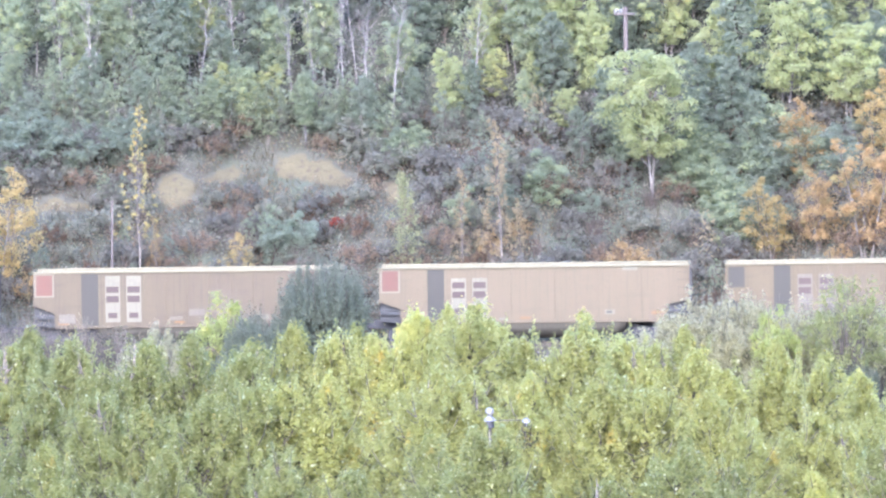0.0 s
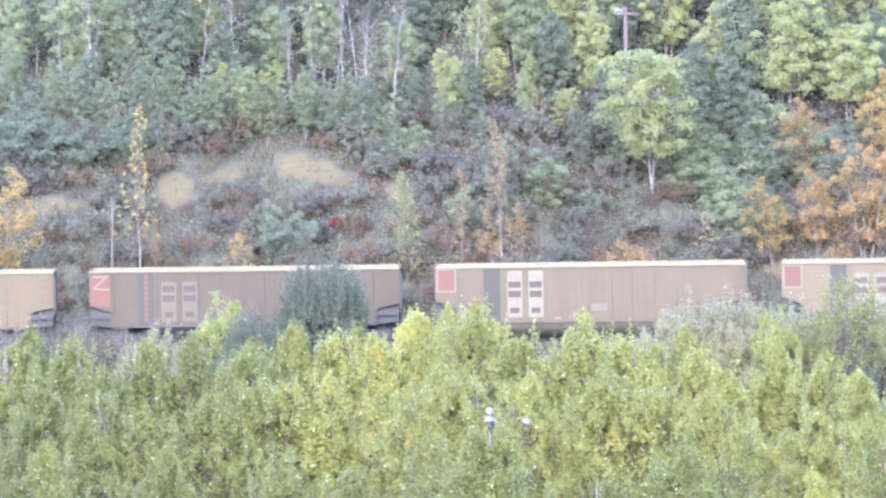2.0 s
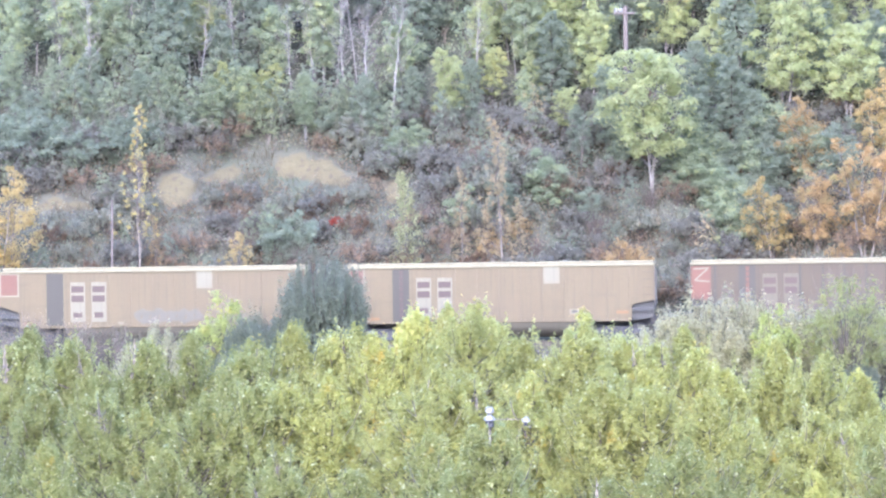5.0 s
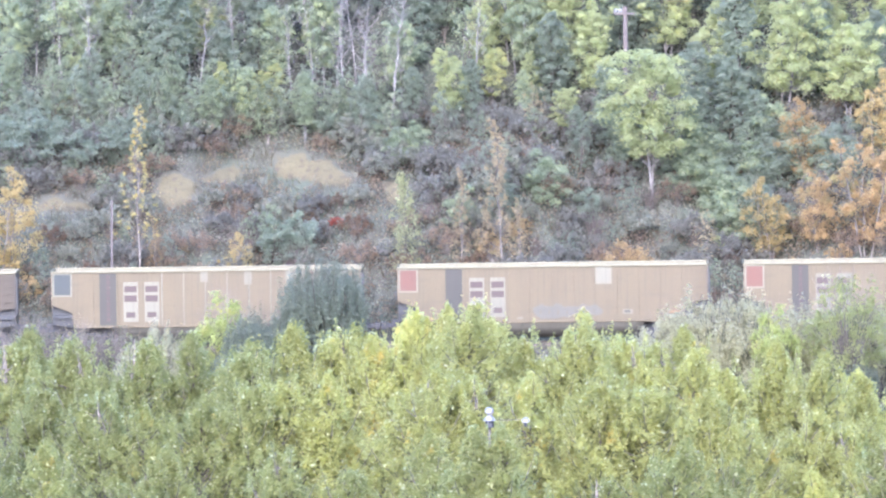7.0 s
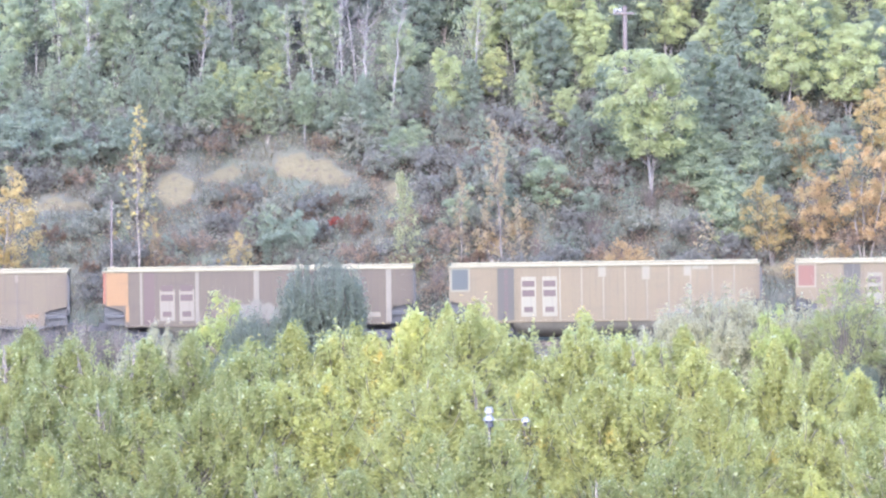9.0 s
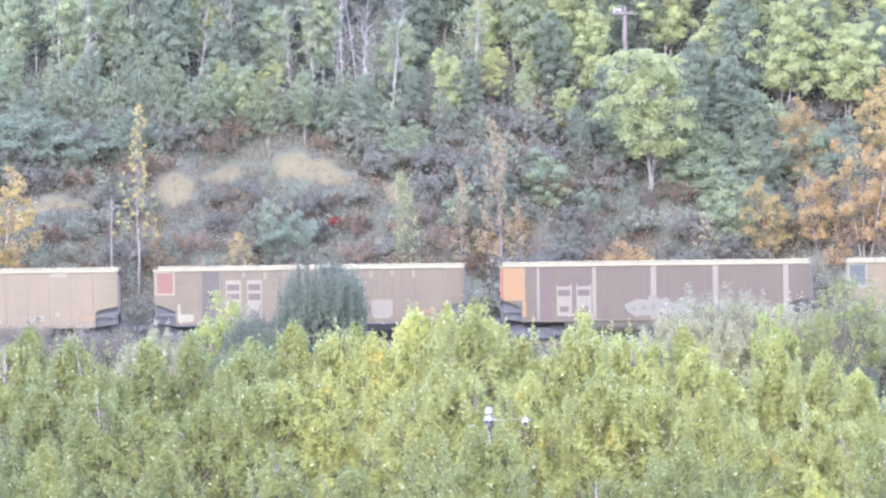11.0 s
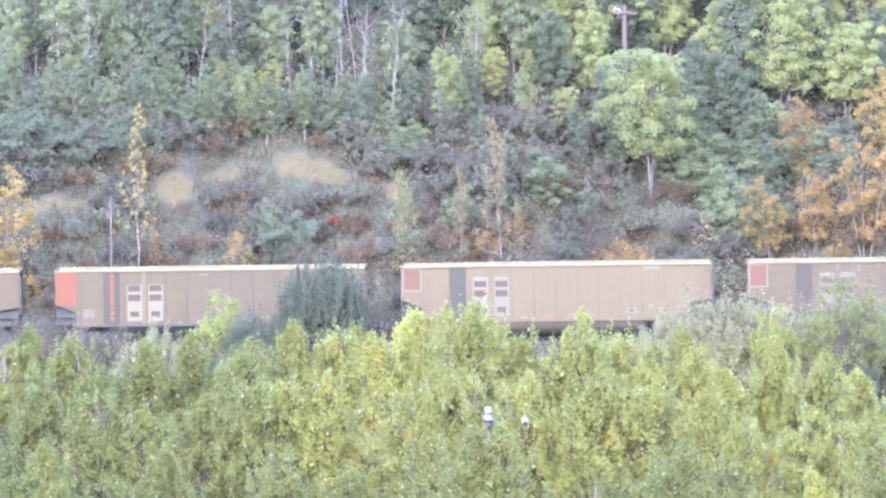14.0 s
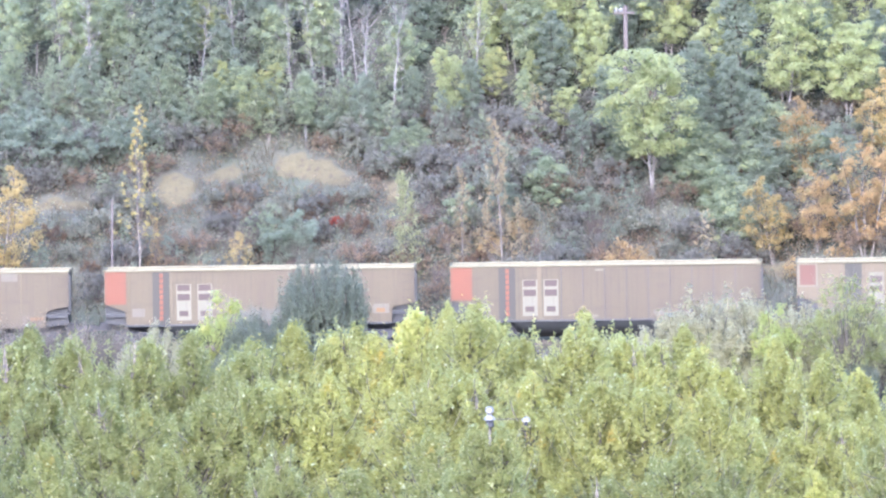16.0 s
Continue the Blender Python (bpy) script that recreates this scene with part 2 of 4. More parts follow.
class Strands:
    """Gathers tapered tubes into one mesh."""

    def __init__(self):
        self.verts, self.faces = [], []

    def tube(self, points, radii, sides=5):
        base = len(self.verts)
        for i, (p, r) in enumerate(zip(points, radii)):
            d = Vector(points[min(i + 1, len(points) - 1)]) - Vector(points[max(i - 1, 0)])
            u = d.cross(Vector((0.3, 1, 0.1))).normalized()
            w = d.cross(u).normalized()
            for k in range(sides):
                a = 2 * math.pi * k / sides
                self.verts.append(Vector(p) + r * (math.cos(a) * u + math.sin(a) * w))
        for i in range(len(points) - 1):
            for k in range(sides):
                a, b = base + i * sides + k, base + i * sides + (k + 1) % sides
                self.faces.append((a, b, b + sides, a + sides))

    def mesh(self, name, material):
        m = bpy.data.meshes.new(name)
        m.from_pydata([tuple(v) for v in self.verts], [], self.faces)
        m.materials.append(material)
        return m


def leaf_mesh(name, centres, outward, length, material, rng, droop=0.35, narrow=0.42, ruffle=0.28):
    """One pointed blade per centre, turned outward and up; length: one for all or one for each."""
    n = len(centres)
    up = outward + rng.normal(size=(n, 3)) * ruffle + np.array([0, 0, droop])
    up /= np.linalg.norm(up, axis=1, keepdims=True)
    along = np.cross(up, rng.normal(size=(n, 3)))
    along /= np.linalg.norm(along, axis=1, keepdims=True)
    across = np.cross(up, along)
    size = length * rng.uniform(0.65, 1.25, (n, 1))
    blade = np.stack([centres - along * size * 0.5 + across * size * narrow, centres + along * size * 0.55, centres - along * size * 0.5 - across * size * narrow], axis=1)
    m = bpy.data.meshes.new(name)
    m.from_pydata(blade.reshape(-1, 3).tolist(), [], np.arange(3 * n).reshape(-1, 3).tolist())
    m.materials.append(material)
    return m


PROFILE = {
    "oval": lambda u: math.sin(math.pi * min(1, 0.12 + 0.86 * u)) ** 0.7,
    "round": lambda u: math.sin(math.pi * (0.10 + 0.82 * u)) ** 0.55,
    "spire": lambda u: 0.10 + 0.95 * (1 - u) ** 0.75,
    "dome": lambda u: (1 - u ** 2.6) ** 0.7 * min(1, 0.55 + 2 * u),
    "flame": lambda u: 0.12 + 0.9 * math.sin(math.pi * (0.25 + 0.72 * u)),
}


def puff(centre, radii, count, rng, core=0.62, taper=0.0):
    """Leaf places and outward directions over the uneven skin of one leafy lobe."""
    d = rng.normal(size=(count, 3))
    d /= np.linalg.norm(d, axis=1, keepdims=True)
    d[:, 2] = np.where((d[:, 2] < -0.2) & (rng.uniform(size=count) < 0.75), -d[:, 2], d[:, 2])
    bump = 1 + 0.18 * np.sin(5 * d[:, :1] + centre[0] * 9) * np.sin(6 * d[:, 1:2] + centre[1] * 7) + 0.12 * np.sin(7 * d[:, 2:] + centre[2] * 5)
    r = rng.uniform(core, 1.06, (count, 1)) ** (0.6 if core > 0.3 else 0.85) * bump
    d = d * np.where(np.arange(3) < 2, 1 - taper * np.maximum(d[:, 2:], 0), 1)
    return np.array(centre)[None] + d * r * np.array(radii)[None], d


def tree_meshes(seed, height, base, radius, clumps, per, leaf, form, bark, leaves, trunk=None, stems=1, tight=0.36, lean=0.03, twigs=0, core=0.5, tall=1.1, taper=0.2, ruffle=0.28, fill=0.14, ragged=0.85, spray=0.16):
    """The trunk-and-limb mesh and the crown mesh of one tree."""
    rng = np.random.default_rng(seed)
    wood = Strands()
    trunk = trunk or height * 0.014
    axes = []
    for s in range(stems):
        tilt = rng.normal(size=2) * lean * (1 if stems == 1 else 4)
        foot = rng.normal(size=2) * (0 if stems == 1 else 0.12)
        wob = rng.normal(size=(9, 2)) * 0.012 * height
        top = height * (1 if s == 0 else rng.uniform(0.75, 0.97))
        pts = [Vector((foot[0] + tilt[0] * top * k / 8 + wob[k][0] * k / 8, foot[1] + tilt[1] * top * k / 8 + wob[k][1] * k / 8, -0.4 + (top + 0.4) * k / 8)) for k in range(9)]
        wood.tube(pts, [trunk * (1.15 - 0.13 * k) for k in range(9)], 6)
        axes.append((pts, top))

    def axis_at(s, z):
        pts, top = axes[s]
        k = max(0, min(7.999, (z + 0.4) / (top + 0.4) * 8))
        i = int(k)
        return pts[i].lerp(pts[i + 1], k - i)

    def tier(u, a):
        """Uneven outline: limbs that reach out or fall short, tier by tier."""
        return max(0.3, 0.92 + ragged * noise.noise((1.5 * math.cos(a), 1.5 * math.sin(a), (9 * u if form != "dome" else 5 * u) + seed * 3.7)))

    def tuft(x, y, u):
        """Broad crowns break into upright leafy shoots with dips between them."""
        if form != "dome":
            return 0.0
        return 1.5 * u * u * (noise.noise((1.3 * x, 1.3 * y, seed * 1.3)) - 0.25) + 0.5 * u * noise.noise((3.1 * x, 3.1 * y, seed * 2.1 + 3 * u))
    spots, outs, sizes = [], [], []
    for c in range(clumps):
        s = c % stems
        top = axes[s][1]
        u = ((c + rng.uniform(0, 1)) / clumps) ** (0.7 if form == "dome" else 1.0)
        z = base + (top - base) * u
        reach = radius * PROFILE[form](u) * (1 - 0.5 * tight) * rng.uniform(0.2, 1.0) ** 0.55
        a = c * 2.399 + rng.uniform(-0.5, 0.5)
        reach *= tier(u, a)
        hub = axis_at(s, z)
        tip = hub + Vector((math.cos(a) * reach, math.sin(a) * reach, reach * rng.uniform(-0.1, 0.25)))
        tip.z += tuft(tip.x, tip.y, u)
        root = axis_at(s, max(base * 0.6, z - reach * 0.8))
        mid = root.lerp(tip, 0.55) + Vector((0, 0, -0.06 * reach))
        wood.tube([root, mid, tip], [trunk * 0.35 * (1.05 - 0.6 * u), trunk * 0.2, trunk * 0.08], 4)
        for w in range(twigs):
            q = root.lerp(tip, rng.uniform(0.3, 0.95))
            d = Vector(rng.normal(size=3)) * 0.16 * radius + Vector((0, 0, 0.22 * radius))
            wood.tube([q, q + d * 0.6, q + d + Vector((0, 0, 0.05))], [trunk * 0.12, trunk * 0.08, trunk * 0.04], 3)
        if per:
            size = radius * tight * rng.uniform(0.65, 1.15) * (0.55 + 0.45 * PROFILE[form](u))
            p, d = puff(tip, (size, size, size * tall), per, rng, core, taper)
            o = d + 0.35 * (p - np.array(hub)[None]) / radius
            spots.append(p)
            outs.append(o / np.linalg.norm(o, axis=1, keepdims=True))
            sizes.append(np.full((per, 1), leaf))
            if spray:
                many = int(per * spray)
                p, d = puff(tip, (0.72 * size, 0.72 * size, 0.72 * size * tall), many, rng, 0.3, taper)
                spots.append(p)
                outs.append(d)
                sizes.append(np.full((many, 1), 2.3 * leaf))
    if form == "dome":
        for k in range(15):
            r, a = 0.85 * radius * math.sqrt((k + 0.3) / 15), k * 2.399 + seed
            q = axis_at(0, height - 0.4)
            shoot = Vector((q.x + r * math.cos(a), q.y + r * math.sin(a), base + (height - base) * (1.0 - 0.40 * (r / radius) ** 1.5) * rng.uniform(0.96, 1.10) - 0.3))
            wood.tube([axis_at(0, shoot.z - 1.2), shoot.lerp(axis_at(0, shoot.z - 1.2), 0.3), shoot + Vector((0, 0, 0.35))], [0.02, 0.015, 0.005], 3)
            p, d = puff(shoot, (0.20, 0.20, 0.62), 62, rng, 0.2, 0.75)
            spots.append(p)
            outs.append(d)
            sizes.append(np.full((len(p), 1), leaf))
    if per and fill:
        loose, away = [], []
        for k in range(int(fill * clumps * per)):
            s = k % stems
            u, a = rng.uniform(0, 0.97), rng.uniform(0, 2 * math.pi)
            r = radius * PROFILE[form](u) * math.sqrt(rng.uniform(0, 1)) * 0.95 * tier(u, a)
            q = axis_at(s, base + (axes[s][1] - base) * u)
            if noise.noise((q.x * 1.6 + 1.6 * r * math.cos(a), q.y * 1.6 + 1.6 * r * math.sin(a), q.z * 2.2 + seed)) < -0.08:
                continue
            r *= 1 + 0.12 * abs(rng.normal())
            loose.append((q.x + r * math.cos(a), q.y + r * math.sin(a), q.z + tuft(q.x + r * math.cos(a), q.y + r * math.sin(a), u)))
            away.append((0.6 * math.cos(a), 0.6 * math.sin(a), 0.6))
        spots.append(np.array(loose))
        outs.append(np.array(away))
        sizes.append(np.full((len(loose), 1), leaf))
    crown = leaf_mesh("crown", np.concatenate(spots), np.concatenate(outs), np.concatenate(sizes), leaves, rng, ruffle=ruffle) if per else None
    return wood.mesh("trunk", bark), crown


def shrub_meshes(seed, height, radius, stems, per, leaf, bark, leaves, upright=0.5, spread=0.2, plume=1.2, core=0.1, narrow=0.42):
    """Stems that fan from the ground, each ending in a leafy plume."""
    rng = np.random.default_rng(seed)
    wood = Strands()
    spots, outs = [], []
    for s in range(stems):
        a = s * 2.399
        r = radius * math.sqrt((s + 0.5) / stems)
        rise = height * (1 - (1 - upright) * (r / radius) ** 2) * rng.uniform(0.75, 1.05)
        tip = np.array([math.cos(a) * r, math.sin(a) * r, rise])
        mid = tip * np.array([0.45, 0.45, 0.6])
        wood.tube([Vector((0.1 * r * math.cos(a), 0.1 * r * math.sin(a), -0.2)), Vector(mid), Vector(tip)], [0.018, 0.012, 0.004], 3)
        if per:
            size = spread * height * rng.uniform(0.7, 1.2)
            low = 1.0 if s % 2 else rng.uniform(0.35, 0.85)
            p, d = puff(tip * np.array([0.95, 0.95, 0.80 * low]), (size, size, size * plume), per, rng, core, 0.5)
            p[:, 2] = np.maximum(p[:, 2], 0.03)
            spots.append(p)
            outs.append(d)
    crown = leaf_mesh("crown", np.concatenate(spots), np.concatenate(outs), leaf, leaves, rng, narrow=narrow, ruffle=0.55) if per else None
    return wood.mesh("stem", bark), crown


def plant(name, meshes, m, label, category, group="", woody="trunk", kind=""):
    """A tree or shrub as a thing: an Empty at its foot with its wood and its crown."""
    root = tagged(new(name), label, category, group, kind)
    root.matrix_basis = m
    for part_name, mesh in zip((woody, "crown"), meshes):
        if mesh:
            new(part_name, mesh).parent = root
    return root


def stand(x, y, turn=0.0, size=1.0, sink=0.05, tilt=0.0, slim=1.0):
    """A pose on the ground at (x, y), scaled."""
    return Matrix.LocRotScale((x, y, ground_height(x, y) - sink), Euler((radians(tilt), 0, radians(turn))), (size * slim, size * slim, size))


# ---- the ground: one sheet from the far bluff over the valley and the railbed up the wooded hill ----
# bare sandy cuts: x, y, half width, half depth, slant
CUTS = ((-6.5, 15.6, 1.9, 0.58, 0.56), (-13.2, 13.95, 1.0, 0.7, 0.0), (-11.0, 15.7, 0.75, 0.35, -1.2), (-19.1, 12.5, 2.0, 0.28, -0.2), (-2.6, 13.6, 0.6, 0.8, 0.3), (16.2, 9.2, 1.2, 0.45, 0.1))


def ground_height(x, y):
    if y < -590:
        return 32.3
    if y < -520:
        k = (y + 590) / 70
        k = k * k * (3 - 2 * k)
        return 32.3 * (1 - k) - 1.0 * k
    if y < -10:
        return -1.0 - min(1, max(0, (y + 60) / 40))
    if y < -4:
        return -2.0 + (y + 10) / 6 * 1.55
    if y < 4.5:
        return -0.45
    wave = 0.5 * math.sin(x * 0.31 + 1.0) + 0.35 * math.sin(x * 0.83 + y * 0.4) + 0.25 * math.sin(x * 0.17 - y * 0.55 + 2)
    s = y - 4.5
    z = 0.74 * s if s < 50 else 37 + 25 * (1 - math.exp(-(s - 50) / 80))
    step = 0.0
    for cx, cy, w, d, slant in CUTS:
        q = ((x - cx) / w) ** 2
        if q < 1.4:
            v = (y - cy + slant * (x - cx)) / d
            step += 0.8 * d * v * math.exp(-v * v - 1.5 * q)
    return -0.45 + z + wave * min(1, s / 6) + step


def bareness(x, y):
    best = 0.0
    x, y = x + 0.6 * noise.noise((x * 0.9, y * 0.9, 51.0)), y + 0.32 * noise.noise((x * 0.9, y * 0.9, 57.0))
    for cx, cy, w, d, slant in CUTS:
        q = abs((x - cx) / w) ** 5 + abs((y - cy + slant * (x - cx)) / d) ** 4
        best = max(best, 1.0 - 0.5 * q)
    return max(0.0, best)


def build_ground():
    xs = [-3000, -1500, -800, -400, -200, -120, -70, -45, -34, *np.arange(-28, -23.1, 0.8), *np.arange(-23, 23.01, 0.25), *np.arange(24, 28.01, 0.8), 34, 45, 70, 120, 200, 400, 800, 1500, 3000]
    ys = [-2500, -1200, -800, -650, -600, -592, *np.arange(-588, -515, 5), -480, -440, -350, -280, -230, -200, -170, -120, *np.arange(-70, -12, 5),
          *np.arange(-11, 4, 0.75), *np.arange(4.1, 19.5, 0.25), *np.arange(19.6, 32, 0.6), *np.arange(33, 60, 2), 66, 75, 90, 110, 140, 180, 240, 320, 450, 700, 1200, 2500]
    verts, bare = [], []
    for y in ys:
        for x in xs:
            near = abs(x) < 60 and 5 < y < 60
            h = ground_height(float(x), float(y)) + (0.22 * noise.noise((x * 0.9, y * 0.9, 3.0)) if near else 0)
            verts.append((float(x), float(y), h))
            bare.append(bareness(x, y) if near else 0.0)
    w = len(xs)
    faces = [(j * w + i, j * w + i + 1, (j + 1) * w + i + 1, (j + 1) * w + i) for j in range(len(ys) - 1) for i in range(w - 1)]
    mesh = bpy.data.meshes.new("ground")
    mesh.from_pydata(verts, [], faces)
    mesh.materials.append(SOIL)
    att = mesh.attributes.new("bare", "FLOAT", "POINT")
    att.data.foreach_set("value", np.array(bare, dtype=np.float32))
    for p in mesh.polygons:
        p.use_smooth = True
    return tagged(new("ground", mesh), "grassy hillside with bare sandy cuts above a valley floor", "ground", kind="structure")


RAIL = -0.11


def build_track():
    bed = new("track")
    bed.location[2] = RAIL
    tagged(bed, "single railway track on dusty grey ballast", "railway track", kind="structure")

    def ballast(bm):
        prism_pts = [(-2.9, -0.5), (-1.75, -0.2), (1.75, -0.2), (2.9, -0.5)]
        a = [bm.verts.new((-120, y, z)) for y, z in prism_pts]
        b = [bm.verts.new((120, y, z)) for y, z in prism_pts]
        for i in range(3):
            bm.faces.new((a[i], b[i], b[i + 1], a[i + 1]))
        bm.faces.new(a)
        bm.faces.new(b[::-1])
    part("ballast", ballast, BALLAST, bed)
    for side in (-0.717, 0.717):
        def rail(bm):
            box(bm, -120, 120, -0.035, 0.035, -0.04, 0.0, 0.008)
            box(bm, -120, 120, -0.01, 0.01, -0.14, -0.04)
            box(bm, -120, 120, -0.07, 0.07, -0.16, -0.14)
        part("rail", rail, STEEL, bed, at=(0, side, 0))
    for k in range(140):
        part("tie", lambda bm: box(bm, -0.11, 0.11, -1.3, 1.3, -0.30, -0.165, 0.01), TIE_WOOD, bed, at=((k - 70) * 0.52, 0, 0))


build_ground()
build_track()


# ---- coal gondolas ----
LENGTH, TOP, SILL, HALF = 14.55, 3.68, 1.06, 1.55


def side_outline():
    a = LENGTH / 2
    return [(-a, 2.08), (-a + 0.97, 1.72), (-a + 1.02, SILL), (a - 1.08, SILL), (a - 1.06, 1.72), (a - 0.9, 1.82), (a, 2.0), (a, TOP - 0.10), (-a, TOP - 0.10)]


def plate(x0, x1, z0, z1, thick):
    """A thin bevelled plate on the near side, proud of it by thick."""
    return lambda bm: box(bm, x0 - LENGTH / 2, x1 - LENGTH / 2, -HALF - thick, -HALF + 0.002, z0, z1)


def gondola(spec, label):
    """One car; spec x runs from its trailing end, heights above the rail."""
    car = tagged(new("coal_gondola"), label, "railway wagon", "coal train")
    body, a = BODY[spec["tone"]], LENGTH / 2
    for y, key in ((-HALF, "near"), (HALF, "far")):
        part("side_sheet", lambda bm: prism(bm, side_outline(), y, y + (0.05 if y < 0 else -0.05)), body, car, key="side" + key)
    for x, key in ((-a, "tail"), (a - 0.05, "head")):
        part("end_sheet", lambda bm: box(bm, x, x + 0.05, -HALF + 0.05, HALF - 0.05, 1.95, TOP - 0.10), UNDER["dark"] if key == "head" else body, car, key="end" + key)
    for s in (-1, 1):
        part("top_chord", lambda bm: box(bm, -a - 0.03, a + 0.03, -0.07, 0.07, TOP - (0.10 if s < 0 else 0.26), TOP, 0.02), CHORD, car, "pale bare aluminium rim", at=(0, s * HALF, 0), key="chord%d" % s)
        part("end_chord", lambda bm: box(bm, -0.05, 0.05, -HALF + 0.07, HALF - 0.07, TOP - 0.10, TOP - 0.005, 0.015), CHORD, car, at=(s * a, 0, 0))
    part("side_sill", lambda bm: box(bm, -a + 1.02, a - 1.08, -HALF - 0.05, -HALF + 0.1, SILL - 0.07, SILL + 0.03, 0.012), UNDER["dark"] if spec.get("belly") == "dark" else body, car)
    part("floor_plate", lambda bm: box(bm, -a + 0.06, a - 0.06, -HALF + 0.06, HALF - 0.06, 1.45, 1.6), UNDER["dark"], car)

    def tub(bm):
        arc = [(HALF * 0.97 * math.cos(q), SILL - 0.06 + 0.80 * math.sin(q)) for q in [math.pi * (1 + k / 14) for k in range(15)]]
        for x0, x1 in ((-a + 3.0, a - 3.0),):
            rows = []
            for x, k in ((x0, 0.55), (x0 + 0.5, 1.0), (x1 - 0.5, 1.0), (x1, 0.55)):
                rows.append([bm.verts.new((x, y, SILL - 0.06 + (z - SILL + 0.06) * k)) for y, z in arc])
            for r, s in zip(rows, rows[1:]):
                for i in range(len(r) - 1):
                    f = bm.faces.new((r[i], s[i], s[i + 1], r[i + 1]))
                    f.smooth = True
            bm.faces.new(rows[0])
            bm.faces.new(rows[-1][::-1])
        bmesh.ops.recalc_face_normals(bm, faces=bm.faces)
    part("tub", tub, UNDER[spec.get("belly", "pale")], car, "rounded belly between the trucks")
    part("centre_sill", lambda bm: box(bm, -a - 0.3, a + 0.3, -0.2, 0.2, 0.75, 1.15, 0.02), IRON, car)
    for s in (-1, 1):
        part("coupler", lambda bm: (box(bm, -0.42, 0.30, -0.09, 0.09, 0.76, 0.98, 0.03), box(bm, 0.28, 0.555, -0.16, 0.14, 0.70, 1.02, 0.05)), IRON, car, at=(s * (a + 0.27), 0, 0)).rotation_euler[2] = 0 if s > 0 else math.pi
        truck = part("truck", lambda bm: (prism(bm, [(-1.15, 0.36), (-1.1, 0.6), (-0.55, 0.74), (0.55, 0.74), (1.1, 0.6), (1.15, 0.36), (0.72, 0.36), (0.40, 0.22), (-0.40, 0.22), (-0.72, 0.36)], -1.12, -0.96),
                                          prism(bm, [(-1.15, 0.36), (-1.1, 0.6), (-0.55, 0.74), (0.55, 0.74), (1.1, 0.6), (1.15, 0.36), (0.72, 0.36), (0.40, 0.22), (-0.40, 0.22), (-0.72, 0.36)], 0.96, 1.12),
                                          box(bm, -0.22, 0.22, -1.0, 1.0, 0.42, 0.72, 0.03)), IRON, car, at=(s * (a - 1.75), 0, 0))
        for d in (-0.89, 0.89):
            part("wheelset", lambda bm: (rod(bm, (0, -0.9, 0), (0, 0.9, 0), 0.08), [rod(bm, (0, q * 0.67, 0), (0, q * 0.79, 0), 0.457, 0.44, 28) for q in (-1, 1)],
                                         [rod(bm, (0, q * 0.64, 0), (0, q * 0.67, 0), 0.485, 0.485, 28) for q in (-1, 1)]), IRON, truck, at=(d, 0, 0.457))
    # added dark block: shade of the recess under each end, put into colour
    for s in (-1, 1):
        part("end_frame", lambda bm: prism(bm, [(0.0, SILL - 0.05), (s * 1.04, SILL + 0.10), (s * 1.04, 2.02), (0.0, 1.95)], -HALF + 0.28, HALF - 0.28), UNDER["dark"], car, "added dark block for the shaded recess under the sloping end", at=(s * (a - 1.07), 0, 0), key="end_frame%d" % s)
    for k in range(4):
        part("ladder_rung", lambda bm: box(bm, a - 0.58, a + 0.02, -HALF - 0.05, -HALF - 0.02, -0.010, 0.010), BODY["brown"], car, at=(0, 0, 3.31 - 0.36 * k))
    part("grab_post", lambda bm: (box(bm, a + 0.01, a + 0.07, -HALF - 0.03, -HALF + 0.03, 1.6, TOP - 0.16), box(bm, a + 0.02, a + 0.12, -HALF + 0.05, -HALF + 0.5, 1.75, TOP - 0.3)), UNDER["dark"], car, "dark end post")
    # painted and framed panels
    left, right, low, high = spec.get("panel_box", (0.14, 0.90, 2.56, 3.51))
    if spec.get("border", True):
        part("panel_border", plate(left - 0.08, right + 0.08, low - 0.08, high + 0.06, 0.008), PAINT["white" if spec["tone"] != "brown" else "beige"], car)
    part("end_panel", plate(left, right, low, high, 0.016), PAINT[spec["panel"]], car, spec["panel"] + " painted square", key="end_panel%s%s" % (left, high))
    strip, stripe = spec["strip"]
    s0, s1 = spec.get("strip_x", (2.27, 3.05))
    part("dark_strip", plate(s0, s1, SILL + 0.05, TOP - 0.13, 0.012), PAINT[strip], car, "dark full-height strip", key="strip%s" % s0)
    if stripe:
        for k in range(9):
            part("strip_letter_bar", plate(2.59, 2.76, 0, 0.205, 0.02), PAINT[stripe], car, at=(0, 0, 1.28 + 0.25 * k))
    for x, lo in ((x, spec.get("stencil_low", 1.27)) for x in spec.get("data_x", (3.38, 4.37))):
        board = part("data_panel", plate(0, 0.70, lo - 1.27, spec.get("stencil_high", 3.14) - 1.27, 0.008), PAINT[spec.get("stencil", "white")], car, "panel with dark lettering bars", at=(x, 0, 1.27), key="data%s%s" % (lo, spec.get("stencil_high", 3.14)))
        for z, h in ((2.66, 0.29), (2.21, 0.30), (1.47, 0.25)):
            part("lettering_bar", plate(0.05, 0.63 if h > 0.26 else 0.47, 0, h, 0.016), PAINT["maroon"], board, at=(0.0 if h > 0.26 else 0.08, 0, z - 1.27), key="bar%s" % h)
